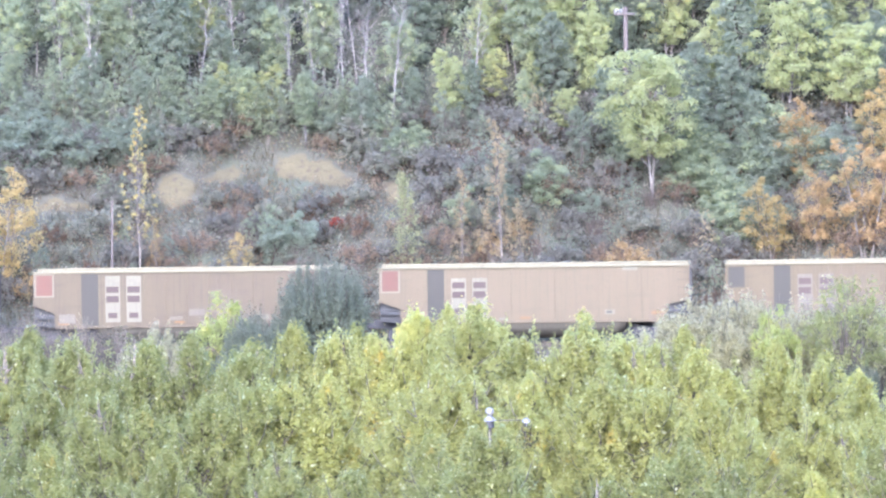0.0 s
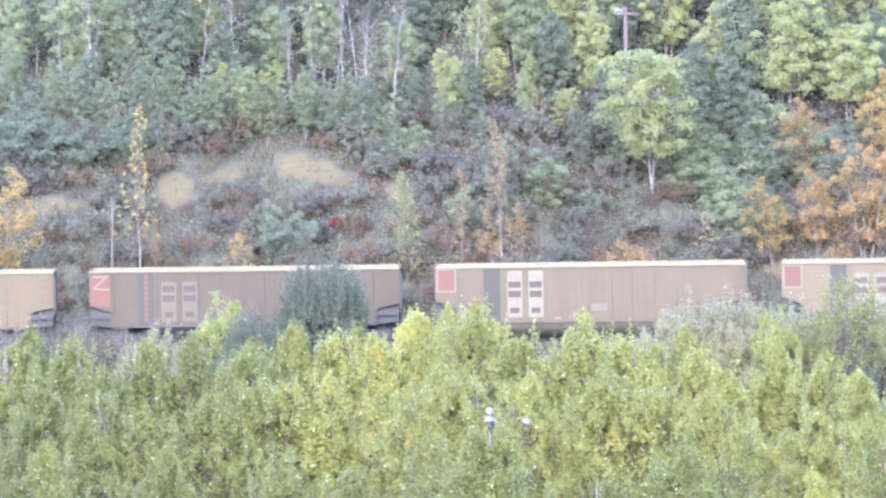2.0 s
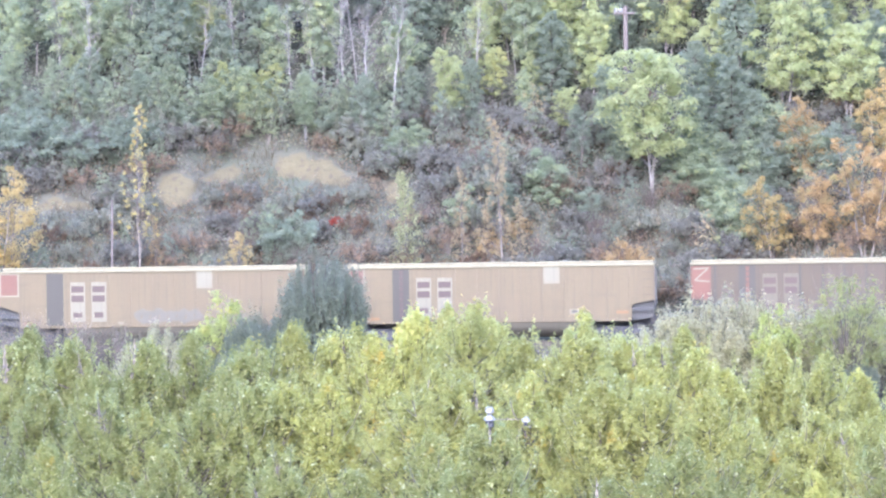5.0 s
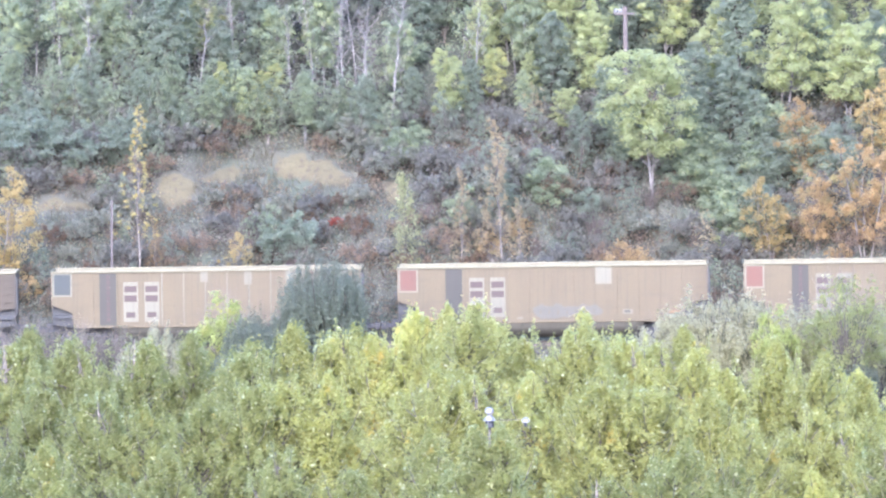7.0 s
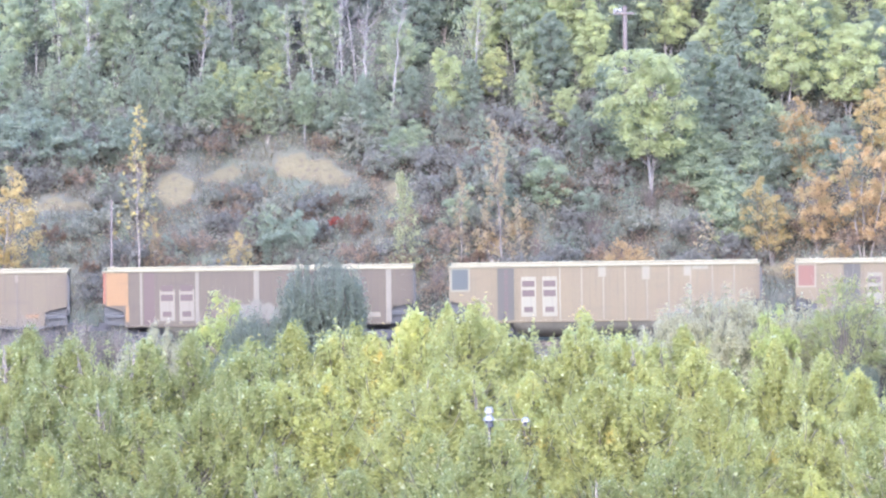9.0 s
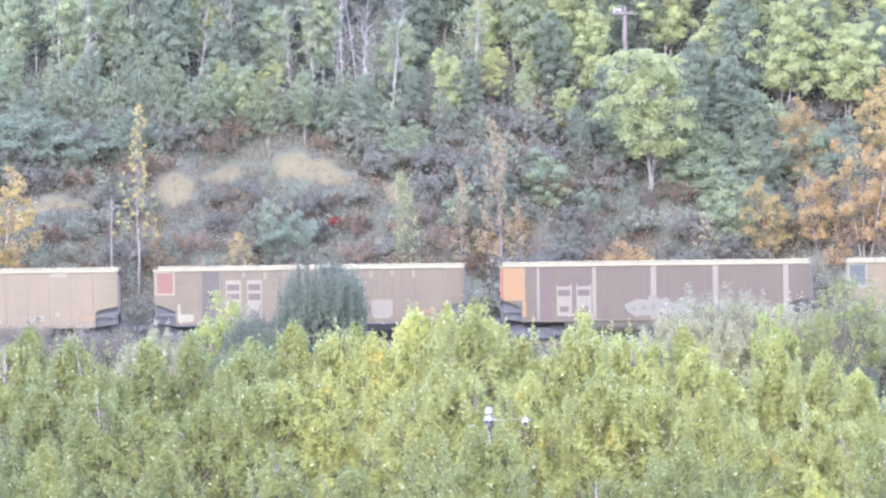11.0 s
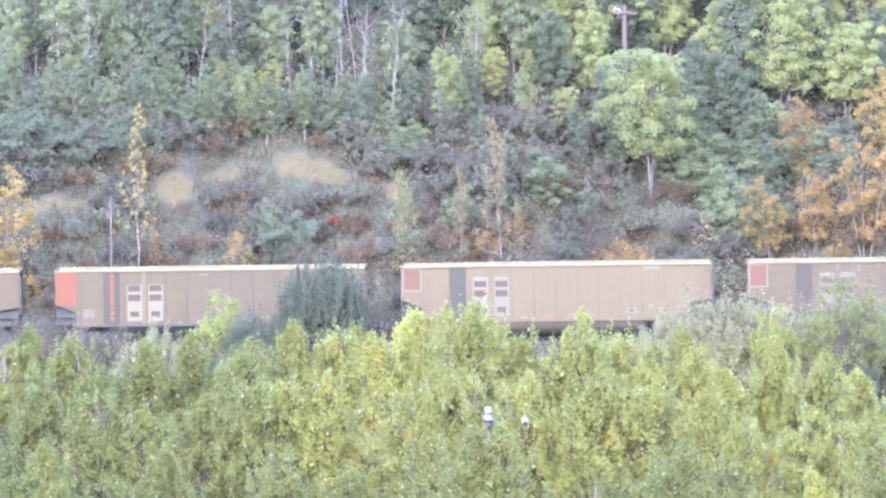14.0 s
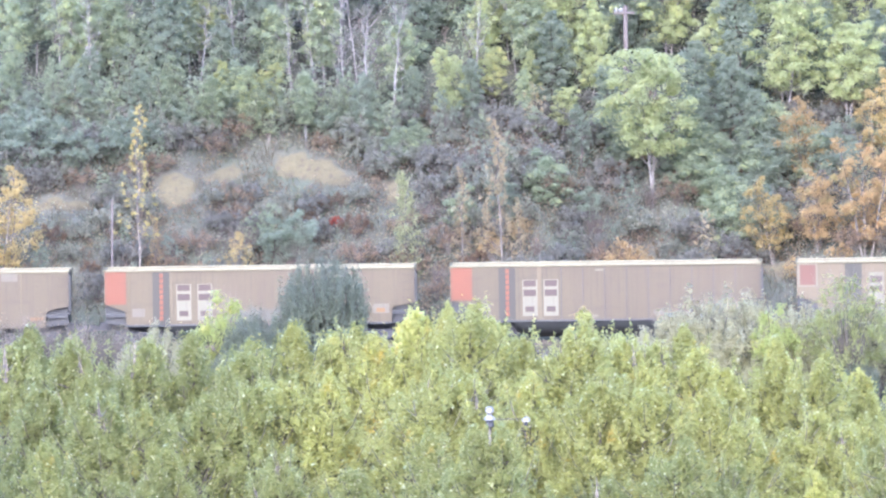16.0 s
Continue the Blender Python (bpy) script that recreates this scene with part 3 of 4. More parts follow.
    for x, w, tone in spec.get("ribs", ()):
        part("side_post", lambda bm: box(bm, -w / 2, w / 2, -HALF - 0.018, -HALF + 0.002, SILL + 0.03, TOP - 0.10, 0.008), BODY.get(tone) or PAINT.get(tone) or UNDER["dark"], car, at=(x - a, 0, 0), key="post%s" % w)
    for i, (x, z, w, h, tone) in enumerate(spec.get("marks", ())):
        part("marking", plate(0, w, 0, h, 0.010 + 0.002 * i), PAINT[tone], car, tone + " marking", at=(x, 0, z), key="mark%s_%s_%d" % (w, h, i))
    if spec.get("scrawl"):
        def stroke(bm):
            for (x0, z0), (x1, z1) in (((0.15, 3.40), (0.85, 3.43)), ((0.85, 3.43), (0.20, 2.86)), ((0.20, 2.86), (0.92, 2.80))):
                d = Vector((x1 - x0, z1 - z0)).normalized() * 0.035
                prism(bm, [(x0 - a - d.y, z0 + d.x), (x1 - a - d.y, z1 + d.x), (x1 - a + d.y, z1 - d.x), (x0 - a + d.y, z0 - d.x)], -HALF - 0.024, -HALF - 0.017)
        part("white_stroke", stroke, PAINT["white"], car, "white zigzag stroke over the red square")
    for x, z, w, h in spec.get("graffiti", ()):
        n = 7
        rng = random.Random(int(x * 10))
        lobes = [(x - a + w * (k + 0.5) / n, z + h * rng.uniform(0.42, 0.56), w / n * rng.uniform(0.75, 1.0), h * rng.uniform(0.30, 0.48)) for k in range(n)]

        def bubble(grow, y):
            def fill(bm):
                for i, (cx, cz, rx, rz) in enumerate(lobes):
                    ring = [(cx + (rx + grow) * math.cos(q) * (1 - 0.25 * math.sin(2 * q + i)), cz + (rz + grow) * math.sin(q) * (1 - 0.2 * math.cos(3 * q + 2 * i))) for q in [2 * math.pi * k / 14 for k in range(14)]]
                    prism(bm, ring, y - 0.001 * i, -HALF + 0.002)
            return fill

        def slot(cx, cz, rx, rz):
            return lambda bm: prism(bm, [(cx - rx * 0.15, cz - rz * 0.3), (cx + rx * 0.05, cz - rz * 0.35), (cx + rx * 0.12, cz + rz * 0.3), (cx - rx * 0.02, cz + rz * 0.2)], -HALF - 0.034, -HALF - 0.018)
        part("spray_lettering", bubble(0.0, -HALF - 0.020), PAINT["grey"], car, "faded grey sprayed shapes", key="spray%s" % x)
        for k, lobe in enumerate(lobes):
            part("spray_slot", slot(*lobe), BODY[spec["tone"]], car, key="slot%s/%d" % (x, k))
    return car


def even(tone, w=0.09, first=5.2, step=1.02, last=13.6):
    return tuple((first + step * k, w, tone) for k in range(int((last - first) / step) + 1))


FEET = ((1.15, 1.17, 0.5, 0.13, "yellow"), (6.6, 1.20, 0.5, 0.10, "yellow"), (12.75, 1.35, 0.6, 0.14, "yellow"), (5.6, 1.17, 0.3, 0.09, "white"), (10.55, 1.36, 0.5, 0.22, "white"), (10.65, 1.42, 0.26, 0.11, "slate"))
MID = ((2.0, 0.06, "mid"), (3.15, 0.06, "mid"))
SMUDGES = tuple((x, 3.28 - 0.1 * (k % 2), 0.15, 0.24 + 0.1 * (k % 2), "beige") for k, x in enumerate((4.15, 5.15, 6.1, 7.08, 9.08, 10.12, 11.1, 12.1)))
TRAIN = []
TRAIN.append((dict(tone="mid", panel="slate", strip=("slate", None), stencil="beige", border=False, ribs=even("mid"), marks=FEET), "grey coal gondola with a dark slate square on its side"))
TRAIN.append((dict(tone="light", panel="red", strip=("slate", None), ribs=even("light", 0.04, 6.2, 2.04), marks=FEET + ((11.4, 3.42, 0.72, 0.15, "white"),)), "clean pale aluminium coal gondola with a red square"))
TRAIN.append((dict(tone="dusty", panel="red", strip=("slate", None), ribs=even("mid", 0.05), stencil_high=3.45, marks=FEET + ((7.3, 1.55, 0.75, 0.3, "beige"), (6.4, 1.35, 0.6, 0.16, "beige"), (1.2, 1.25, 0.75, 0.42, "beige"), (12.5, 1.4, 0.9, 0.45, "beige")), ), "dusty grey coal gondola with a red square and patches"))
TRAIN.append((dict(tone="brown", panel="red", panel_box=(0.06, 0.96, 2.0, 3.52), border=False, strip=("slate", "red"), stencil="faded", belly="dark", scrawl=True, ribs=even("slate", 0.08, 6.2, 1.02, 13.8) + ((1.15, 0.1, "slate"), (5.15, 0.1, "slate")), marks=((6.6, 1.2, 0.36, 0.1, "white"),)), "dark brown coal gondola with red end panel and dark posts"))
TRAIN.append((dict(tone="mid", panel="red", strip=("slate", "maroon"), ribs=even("light", 0.07), marks=FEET + ((9.35, 2.8, 0.75, 0.9, "white"),)), "grey coal gondola with a red square and a white patch"))
TRAIN.append((dict(tone="mid", panel="red", strip=("slate", None), ribs=even("mid", 0.06), graffiti=((6.5, 1.15, 2.9, 0.75),), marks=FEET + ((9.3, 2.78, 0.75, 0.88, "white"),)), "grey coal gondola with a white patch and faded grey sprayed shapes"))
TRAIN.append((dict(tone="mid", panel="navy", strip=("slate", "maroon"), belly="pale", ribs=even("white", 0.06, 5.2, 1.02) + MID, marks=((10.55, 1.36, 0.5, 0.22, "white"), (10.65, 1.42, 0.26, 0.11, "slate"), (11.4, 3.4, 0.75, 0.3, "white"), (7.0, 3.1, 0.36, 0.5, "white"), (9.05, 2.95, 0.36, 0.7, "white"), (11.0, 3.1, 0.36, 0.5, "white"))), "grey coal gondola with a navy square and pale side posts"))
TRAIN.append((dict(tone="brown", panel="yellow", panel_box=(0.16, 1.18, 2.02, 3.55), strip_x=(1.92, 2.42), data_x=(2.66, 3.58), border=False, strip=("maroon", None), stencil="beige", stencil_high=2.75, graffiti=((6.05, 1.12, 3.2, 1.05),), marks=((0.0, 2.12, 0.13, 1.44, "orange"), (1.05, 1.25, 0.16, 0.75, "yellow"), (11.3, 1.25, 0.5, 0.3, "beige"), (12.3, 1.35, 0.7, 0.22, "beige")), ribs=((1.79, 0.12, "beige"), (4.42, 0.18, "beige"), (7.2, 0.26, "beige"), (10.1, 0.26, "beige"), (13.4, 0.26, "beige"))), "brown coal gondola with an amber end panel and broad pale posts"))
TRAIN.append((dict(tone="dusty", panel="red", strip=("slate", "maroon"), belly="dark", ribs=even("umber", 0.05, 6.2, 1.0, 12.3), marks=SMUDGES + FEET[:1] + ((1.1, 1.22, 0.75, 0.35, "white"), (7.3, 1.5, 0.78, 0.26, "white"), (8.3, 1.3, 0.16, 0.45, "white"), (5.9, 1.3, 0.14, 0.4, "white"), (10.3, 1.3, 0.16, 0.42, "white"), (10.5, 1.3, 0.55, 0.12, "white"), (12.6, 1.5, 0.6, 0.16, "yellow"), (10.2, 1.4, 1.0, 0.75, "beige"), (1.1, 1.55, 0.14, 0.5, "white"))), "grey coal gondola with a red square and white repair patches"))
TRAIN.append((dict(tone="light", panel="red", strip=("slate", None), ribs=even("light", 0.05), marks=FEET + ((11.35, 3.38, 0.78, 0.3, "white"), (11.6, 1.55, 0.2, 0.2, "white"))), "clean pale coal gondola with a red square and amber marks"))
TRAIN.append((dict(tone="dusty", panel="orange", panel_box=(0.05, 1.02, 2.05, 3.58), border=False, strip=("slate", "orange"), belly="dark", stencil_high=2.98, ribs=even("umber", 0.05) + ((4.18, 0.2, "light"),), marks=((1.3, 1.45, 0.55, 0.4, "beige"), (6.6, 1.2, 0.3, 0.1, "white"), (9.5, 1.3, 0.5, 0.2, "beige"), (12.5, 1.6, 0.5, 0.2, "beige"), (12.9, 1.45, 0.25, 0.1, "white"), (6.8, 3.36, 0.4, 0.09, "white"))), "dusty grey coal gondola with an orange end panel"))
TRAIN.append((dict(tone="dusty", panel="orange", panel_box=(0.05, 1.02, 2.05, 3.58), border=False, strip=("slate", "orange"), belly="dark", stencil_high=2.98, ribs=((1.15, 0.1, "mid"), (3.15, 0.12, "light"), (11.2, 0.24, "beige")), graffiti=((5.9, 1.12, 3.0, 0.75),), marks=((1.3, 1.45, 0.6, 0.4, "beige"), (12.6, 1.5, 0.75, 0.45, "beige"), (12.75, 1.55, 0.4, 0.2, "yellow"))), "dusty grey-brown coal gondola with an orange end panel and lettering"))
TRAIN.append((dict(tone="dusty", panel="red", strip=("slate", None), ribs=even("light", 0.07, 6.2, 2.04), marks=FEET + ((11.4, 3.2, 0.75, 0.4, "beige"),)), "dusty grey coal gondola at the rear of the train"))
PITCH, FIRST = 16.228, 20.48
CARS = [gondola(spec, label) for spec, label in TRAIN]
for k, car in enumerate(CARS):
    car.location = (FIRST - PITCH * k, 0, RAIL)

# ---- poplars of the valley: x, height of the top ----
POPLARS = [tree_meshes(11 + k, 10.0, 4.5, r, n, 84, 0.076, "dome", GREY_BARK, LEAF_POPLAR, trunk=0.085, tight=t, core=0.3, tall=1.5, taper=0.6, ruffle=0.6, fill=0.8, ragged=1.0, spray=0.12) for k, (r, n, t) in enumerate(((1.95, 148, 0.19), (1.7, 136, 0.20), (2.2, 160, 0.175), (1.8, 144, 0.195)))]
TURNING = [tree_meshes(31, 10.0, 4.5, 1.8, 140, 84, 0.076, "dome", GREY_BARK, LEAF_POPLAR_YELLOW, trunk=0.085, tight=0.195, core=0.3, tall=1.5, taper=0.6, ruffle=0.6, fill=0.8, ragged=1.0, spray=0.12)]


def recoloured(meshes, leaves):
    """The same tree with another leaf material."""
    crown = meshes[1].copy()
    crown.materials[0] = leaves
    return meshes[0], crown


SHADED_POPLARS = [recoloured(m, LEAF_POPLAR_SHADED) for m in POPLARS]
BACK_ROW = ((-9.66, 11.37), (-8.68, 11.48), (-7.62, 11.18), (-6.73, 11.30), (-5.57, 11.44), (-3.25, 11.23), (-2.54, 10.95), (-1.56, 10.70), (-1.03, 11.23), (-0.32, 11.62), (0.31, 11.37), (0.84, 11.44), (1.64, 11.53), (2.17, 11.28), (2.74, 11.44), (3.28, 11.71), (3.74, 11.98), (4.35, 12.08), (4.95, 12.19), (5.59, 12.08), (6.02, 11.50), (6.50, 11.44), (7.16, 11.18), (7.73, 11.44), (8.46, 11.53), (9.29, 11.44), (9.92, 11.64), (10.75, 11.27), (11.61, 11.09), (12.23, 11.21), (12.85, 10.66), (13.74, 10.46), (14.46, 10.38), (15.17, 10.98), (15.88, 10.52), (16.41, 9.88), (16.98, 9.66), (17.84, 9.95), (18.48, 9.63))
MIDDLE_ROW = ((-9.3, 10.6), (-7.6, 10.7), (-5.9, 10.6), (-4.2, 9.9), (-2.9, 10.2), (-1.24, 10.8), (0.2, 10.9), (1.55, 10.8), (3.0, 10.9), (4.69, 11.2), (5.9, 10.9), (7.29, 10.6), (8.6, 10.7), (9.8, 10.7), (11.29, 10.6), (12.8, 10.1), (14.24, 9.8), (15.6, 9.6), (17.0, 9.2), (18.6, 9.1))
GREEN_POPLAR = "leafy green poplar with yellowing leaf tips in the valley"
rng = random.Random(5)
for i, (x, top) in enumerate(BACK_ROW):
    y = -195 + rng.uniform(-1.5, 1.5)
    turning = 3.0 < x < 4.0 or 17.6 < x < 18.2
    plant("poplar_tree", TURNING[0] if turning else (SHADED_POPLARS if x < -1 else POPLARS)[i % 4], stand(x, y, rng.uniform(0, 360), (top - ground_height(x, y)) / 10.1, slim=0.92),
          "poplar turning yellow among green poplars" if turning else GREEN_POPLAR, "tree", "valley poplars")
for i, (x, top) in enumerate(MIDDLE_ROW):
    y = -204 + rng.uniform(-1.5, 1.5)
    plant("poplar_tree", (SHADED_POPLARS if x < 0 else POPLARS)[(i + 2) % 4], stand(x, y, rng.uniform(0, 360), (top - ground_height(x, y)) / 10.3), GREEN_POPLAR, "tree", "valley poplars")
for i, (x, top) in enumerate(((-3.4, 9.1), (16.4, 8.2), (18.4, 9.2), (9.3, 8.3), (-7.3, 9.3), (-5.1, 8.6), (-0.2, 9.2), (1.8, 8.7), (4.2, 9.5), (11.3, 9.2), (13.2, 8.6), (-9.0, 8.7))):
    turning = i == 1
    plant("poplar_tree", TURNING[0] if turning else SHADED_POPLARS[(i + 1) % 4], stand(x, -213, i * 80, (top - ground_height(x, -213)) / 10.3),
          "poplar turning yellow among green poplars" if turning else GREEN_POPLAR, "tree", "valley poplars")

# ---- bushes between the valley and the track ----
JUNIPER = shrub_meshes(51, 5.2, 2.3, 200, 170, 0.105, DARK_BARK, LEAF_NEEDLE, upright=0.72, spread=0.052, plume=3.6, core=0.1, narrow=0.38)
SILVER = [shrub_meshes(53 + k, 3.6, 2.0, 115, 140, 0.10, GREY_BARK, LEAF_SILVER, upright=0.5, spread=0.075, plume=2.4, core=0.1, narrow=0.32) for k in range(2)]
SMALL_GREEN = shrub_meshes(57, 4.2, 0.95, 44, 130, 0.10, GREY_BARK, LEAF_LIME, upright=0.7, spread=0.075, plume=1.5, core=0.1)
DULL_GREEN = shrub_meshes(58, 4.2, 1.3, 66, 90, 0.085, GREY_BARK, LEAF_DUSTY_GREEN, upright=0.75, spread=0.08, plume=1.5, core=0.1)
plant("juniper_bush", JUNIPER, stand(-5.26, -14, 0, 1.43, slim=0.66), "dense blue-green bush beside the railway", "bush", woody="stem")
plant("juniper_bush", JUNIPER, stand(-7.9, -14.5, 130, 0.9), "low blue-green bush beside a taller one", "bush", woody="stem")
plant("juniper_bush", JUNIPER, stand(-9.2, -15, 220, 0.55), "low blue-green bush beside a taller one", "bush", woody="stem")
for x, y, turn, size in ((12.7, -15, 0, 1.56), (14.6, -16, 90, 1.4), (17.3, -15, 200, 1.4), (19.8, -15.5, 40, 1.3), (11.0, -15, 300, 1.3), (16.0, -17, 150, 1.0), (21.5, -14, 10, 1.2)):
    plant("silver_willow", SILVER[turn % 2 if turn != 90 else 1], stand(x, y, turn, size), "silvery grey willow bush beside the railway", "bush", "silver bushes", woody="stem")
plant("silver_willow", SILVER[1], stand(-12.7, -15.5, 70, 1.12), "low silvery grey bush beside the railway", "bush", "silver bushes", woody="stem")
plant("green_shrub", SMALL_GREEN, stand(-9.95, -13, 20, 1.36), "yellow-green shrub beside the railway", "bush", woody="stem")
# added bush: its dark mass stands for shade under the tall shrub
plant("juniper_bush", JUNIPER, stand(19.3, -19.5, 60, 0.4), "added dark bush for the shade below a light green shrub", "bush", woody="stem")
plant("green_shrub", DULL_GREEN, stand(18.75, -18.5, 80, 1.58), "tall light green shrub among silver bushes", "bush", woody="stem")
plant("green_shrub", SMALL_GREEN, stand(15.5, -18.5, 200, 1.2), "yellow-green shrub among silver bushes", "bush", woody="stem")

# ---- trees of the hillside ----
ASPEN = [tree_meshes(71 + k, 6.0, 1.9, r, 40, 120, 0.112, form, PALE_BARK, LEAF_HILL_HAZED, trunk=0.05, tight=0.36, core=0.4, tall=0.7, ruffle=0.6, fill=0.45, ragged=1.1) for k, (r, form) in enumerate(((1.4, "oval"), (1.2, "flame"), (1.55, "round"), (1.1, "oval")))]
BRIGHT = [tree_meshes(81 + k, 6.0, base, r, n, 120, 0.108, form, PALE_BARK, LEAF_BRIGHT, trunk=0.05, stems=s, tight=0.28, core=0.4, tall=0.7, taper=0.3, ruffle=0.6, fill=0.35, ragged=1.1) for k, (r, form, s, n, base) in enumerate(((2.1, "round", 2, 80, 1.7), (1.5, "flame", 1, 70, 1.2), (1.7, "oval", 2, 74, 1.3)))]
DEEP = [tree_meshes(91 + k, 6.0, 0.6, r, 60, 105, 0.112, form, DARK_BARK, LEAF_SHADE, trunk=0.07, tight=0.32, core=0.4, tall=0.75, ruffle=0.6, fill=0.45) for k, (r, form) in enumerate(((1.45, "oval"), (1.35, "spire")))]
DEAD = [tree_meshes(101 + k, 6.0, 2.4, 1.1, 20, 0, 0.1, "oval", PALE_BARK, None, trunk=0.045, twigs=7, lean=0.05) for k in range(3)]
AMBER = [tree_meshes(111 + k, 5.0, 0.8, r, 54, 70, 0.10, form, GREY_BARK, mat, trunk=0.05, stems=3, tight=0.28, twigs=3, core=0.25, tall=0.9, ruffle=0.65, fill=0.4, spray=0.08) for k, (r, form, mat) in enumerate(((1.7, "round", LEAF_ORANGE), (1.4, "oval", LEAF_ORANGE), (1.4, "oval", LEAF_YELLOW)))]
AMBER.append(tree_meshes(114, 5.0, 0.3, 2.1, 70, 60, 0.09, "spire", GREY_BARK, LEAF_YELLOW, trunk=0.04, tight=0.2, core=0.0, ruffle=0.7, fill=0, spray=0))
SLENDER = tree_meshes(121, 9.0, 2.6, 1.15, 64, 30, 0.088, "spire", GREY_BARK, LEAF_PALE_YELLOW, trunk=0.06, tight=0.2, lean=0.01, core=0.0, twigs=1, spray=0)
SPARSE = tree_meshes(122, 7.8, 1.0, 1.2, 60, 40, 0.09, "spire", GREY_BARK, LEAF_TAN, trunk=0.055, tight=0.26, twigs=2, core=0.1, spray=0)
PALE_SAPLING = tree_meshes(123, 5.2, 0.4, 1.1, 54, 40, 0.11, "spire", GREY_BARK, LEAF_STRAW, trunk=0.035, tight=0.42, core=0.0, ruffle=0.7, twigs=1, spray=0)

plant("aspen_tree", SLENDER, stand(-14.69, 7.6, 40, 1.0), "tall slender aspen with sparse yellow leaves", "tree")
for x, y, size in ((0.7, 8.6, 0.66), (1.7, 9.3, 0.4), (3.5, 8.9, 0.42), (2.6, 10.8, 0.4)):
    plant("sparse_sapling", SPARSE, stand(x, y, x * 99 % 360, size), "half-bare sapling with pale brown leaves", "tree", "tan saplings")
THIN_GOLD = recoloured(SPARSE, LEAF_ORANGE)
plant("sparse_sapling", THIN_GOLD, stand(-13.9, 8.4, 40, 0.42), "half-bare sapling with orange leaves beside a slender aspen", "tree")
plant("sparse_sapling", SPARSE, stand(2.68, 8.2, 0, 1.0), "half-bare sapling with brown leaves", "tree")
plant("pale_sapling", PALE_SAPLING, stand(-1.92, 8.0, 0, 1.0), "thin pale green sapling behind the railway", "tree")
for x, y, h, k, label in ((-21.1, 7.8, 6.2, 2, "yellow-orange tree beside the railway"), (17.1, 13.6, 4.4, 0, "orange tree with thinning leaves on the slope"), (19.9, 8.6, 5.9, 1, "orange autumn tree at the foot of the slope"),
                          (15.3, 9.8, 4.3, 2, "small yellow-orange tree at the foot of the slope"), (17.7, 9.8, 4.1, 0, "rusty orange tree at the foot of the slope"), (-9.85, 7.4, 3.2, 3, "small yellow tree behind the railway"),
                          (20.6, 14.7, 5.0, 2, "yellow-green tree on the slope"), (21.6, 10.5, 5.2, 0, "orange autumn tree at the foot of the slope")):
    plant("amber_tree", AMBER[k], stand(x, y, x * 37 % 360, h / 5.1), label, "tree", "autumn trees")
for x, y, h, k in ((9.75, 13.3, 7.1, 0), (12.8, 19.3, 5.5, 1), (16.2, 17.4, 6.4, 2), (19.2, 16.9, 5.2, 0), (3.9, 18.8, 3.0, 1), (5.5, 17.0, 2.6, 0), (6.9, 18.9, 4.6, 1), (4.9, 20.6, 5.0, 2), (2.8, 21.5, 5.5, 1), (0.1, 17.2, 3.9, 2), (6.2, 20.5, 6.0, 2), (4.6, 23.5, 6.0, 0), (1.6, 20.0, 4.4, 1), (10.5, 22.5, 5.5, 2), (18.0, 21, 6.0, 0), (14.5, 22.5, 6.2, 2), (21.0, 20.5, 6, 1)):
    plant("green_tree", BRIGHT[k], stand(x, y, x * 53 % 360, h / 6.1, slim=1.0 if h > 4.5 else 0.85), "bright green broadleaf tree on the slope", "tree", "green slope trees")
for x, y, h, k in ((14.1, 18.2, 8.2, 1), (12.0, 17.0, 5.2, 0), (13.5, 16.2, 5.0, 0), (12.0, 15.2, 4.2, 0), (7.6, 16.9, 3.6, 0), (6.2, 15.8, 2.6, 0), (14.6, 15.2, 4.0, 0), (17.5, 19.2, 6.0, 1), (8.2, 22.3, 5.6, 0), (9.4, 22.6, 5.8, 0), (8.9, 24.5, 7.5, 0), (6.4, 24.8, 7.0, 1), (11.8, 24.3, 7.5, 0), (14.8, 25, 7.0, 0), (18.2, 24.6, 7.5, 1), (21.5, 24, 7, 0), (15.5, 14.6, 3.0, 0), (20.6, 17.8, 5, 0)):
    plant("dark_tree", DEEP[k], stand(x, y, x * 71 % 360, h / 6.1), "dense dark green tree on the slope", "tree", "dark slope trees")
for i, (x, y) in enumerate(((-7.63, 18.6), (-6.48, 18.9), (-5.18, 18.4), (-3.86, 17.6), (-2.96, 17.7), (1.14, 18.6), (-12.28, 19.0), (-17.3, 18.0), (-18.71, 18.85), (-4.6, 21.0), (2.2, 21.5), (-5.9, 22.0), (-8.4, 20.8), (-7.0, 20.2), (-4.2, 19.4), (-5.6, 20.3), (-13.2, 20.6), (-10.4, 20.8), (3.2, 20.6), (-2.2, 20.2), (-15.6, 19.8))):
    plant("dead_tree", DEAD[i % 3], stand(x, y, i * 77, 0.95 + 0.05 * (i % 5)), "bare pale-barked dead tree on the slope", "tree", "bare slope trees")
rng = random.Random(9)
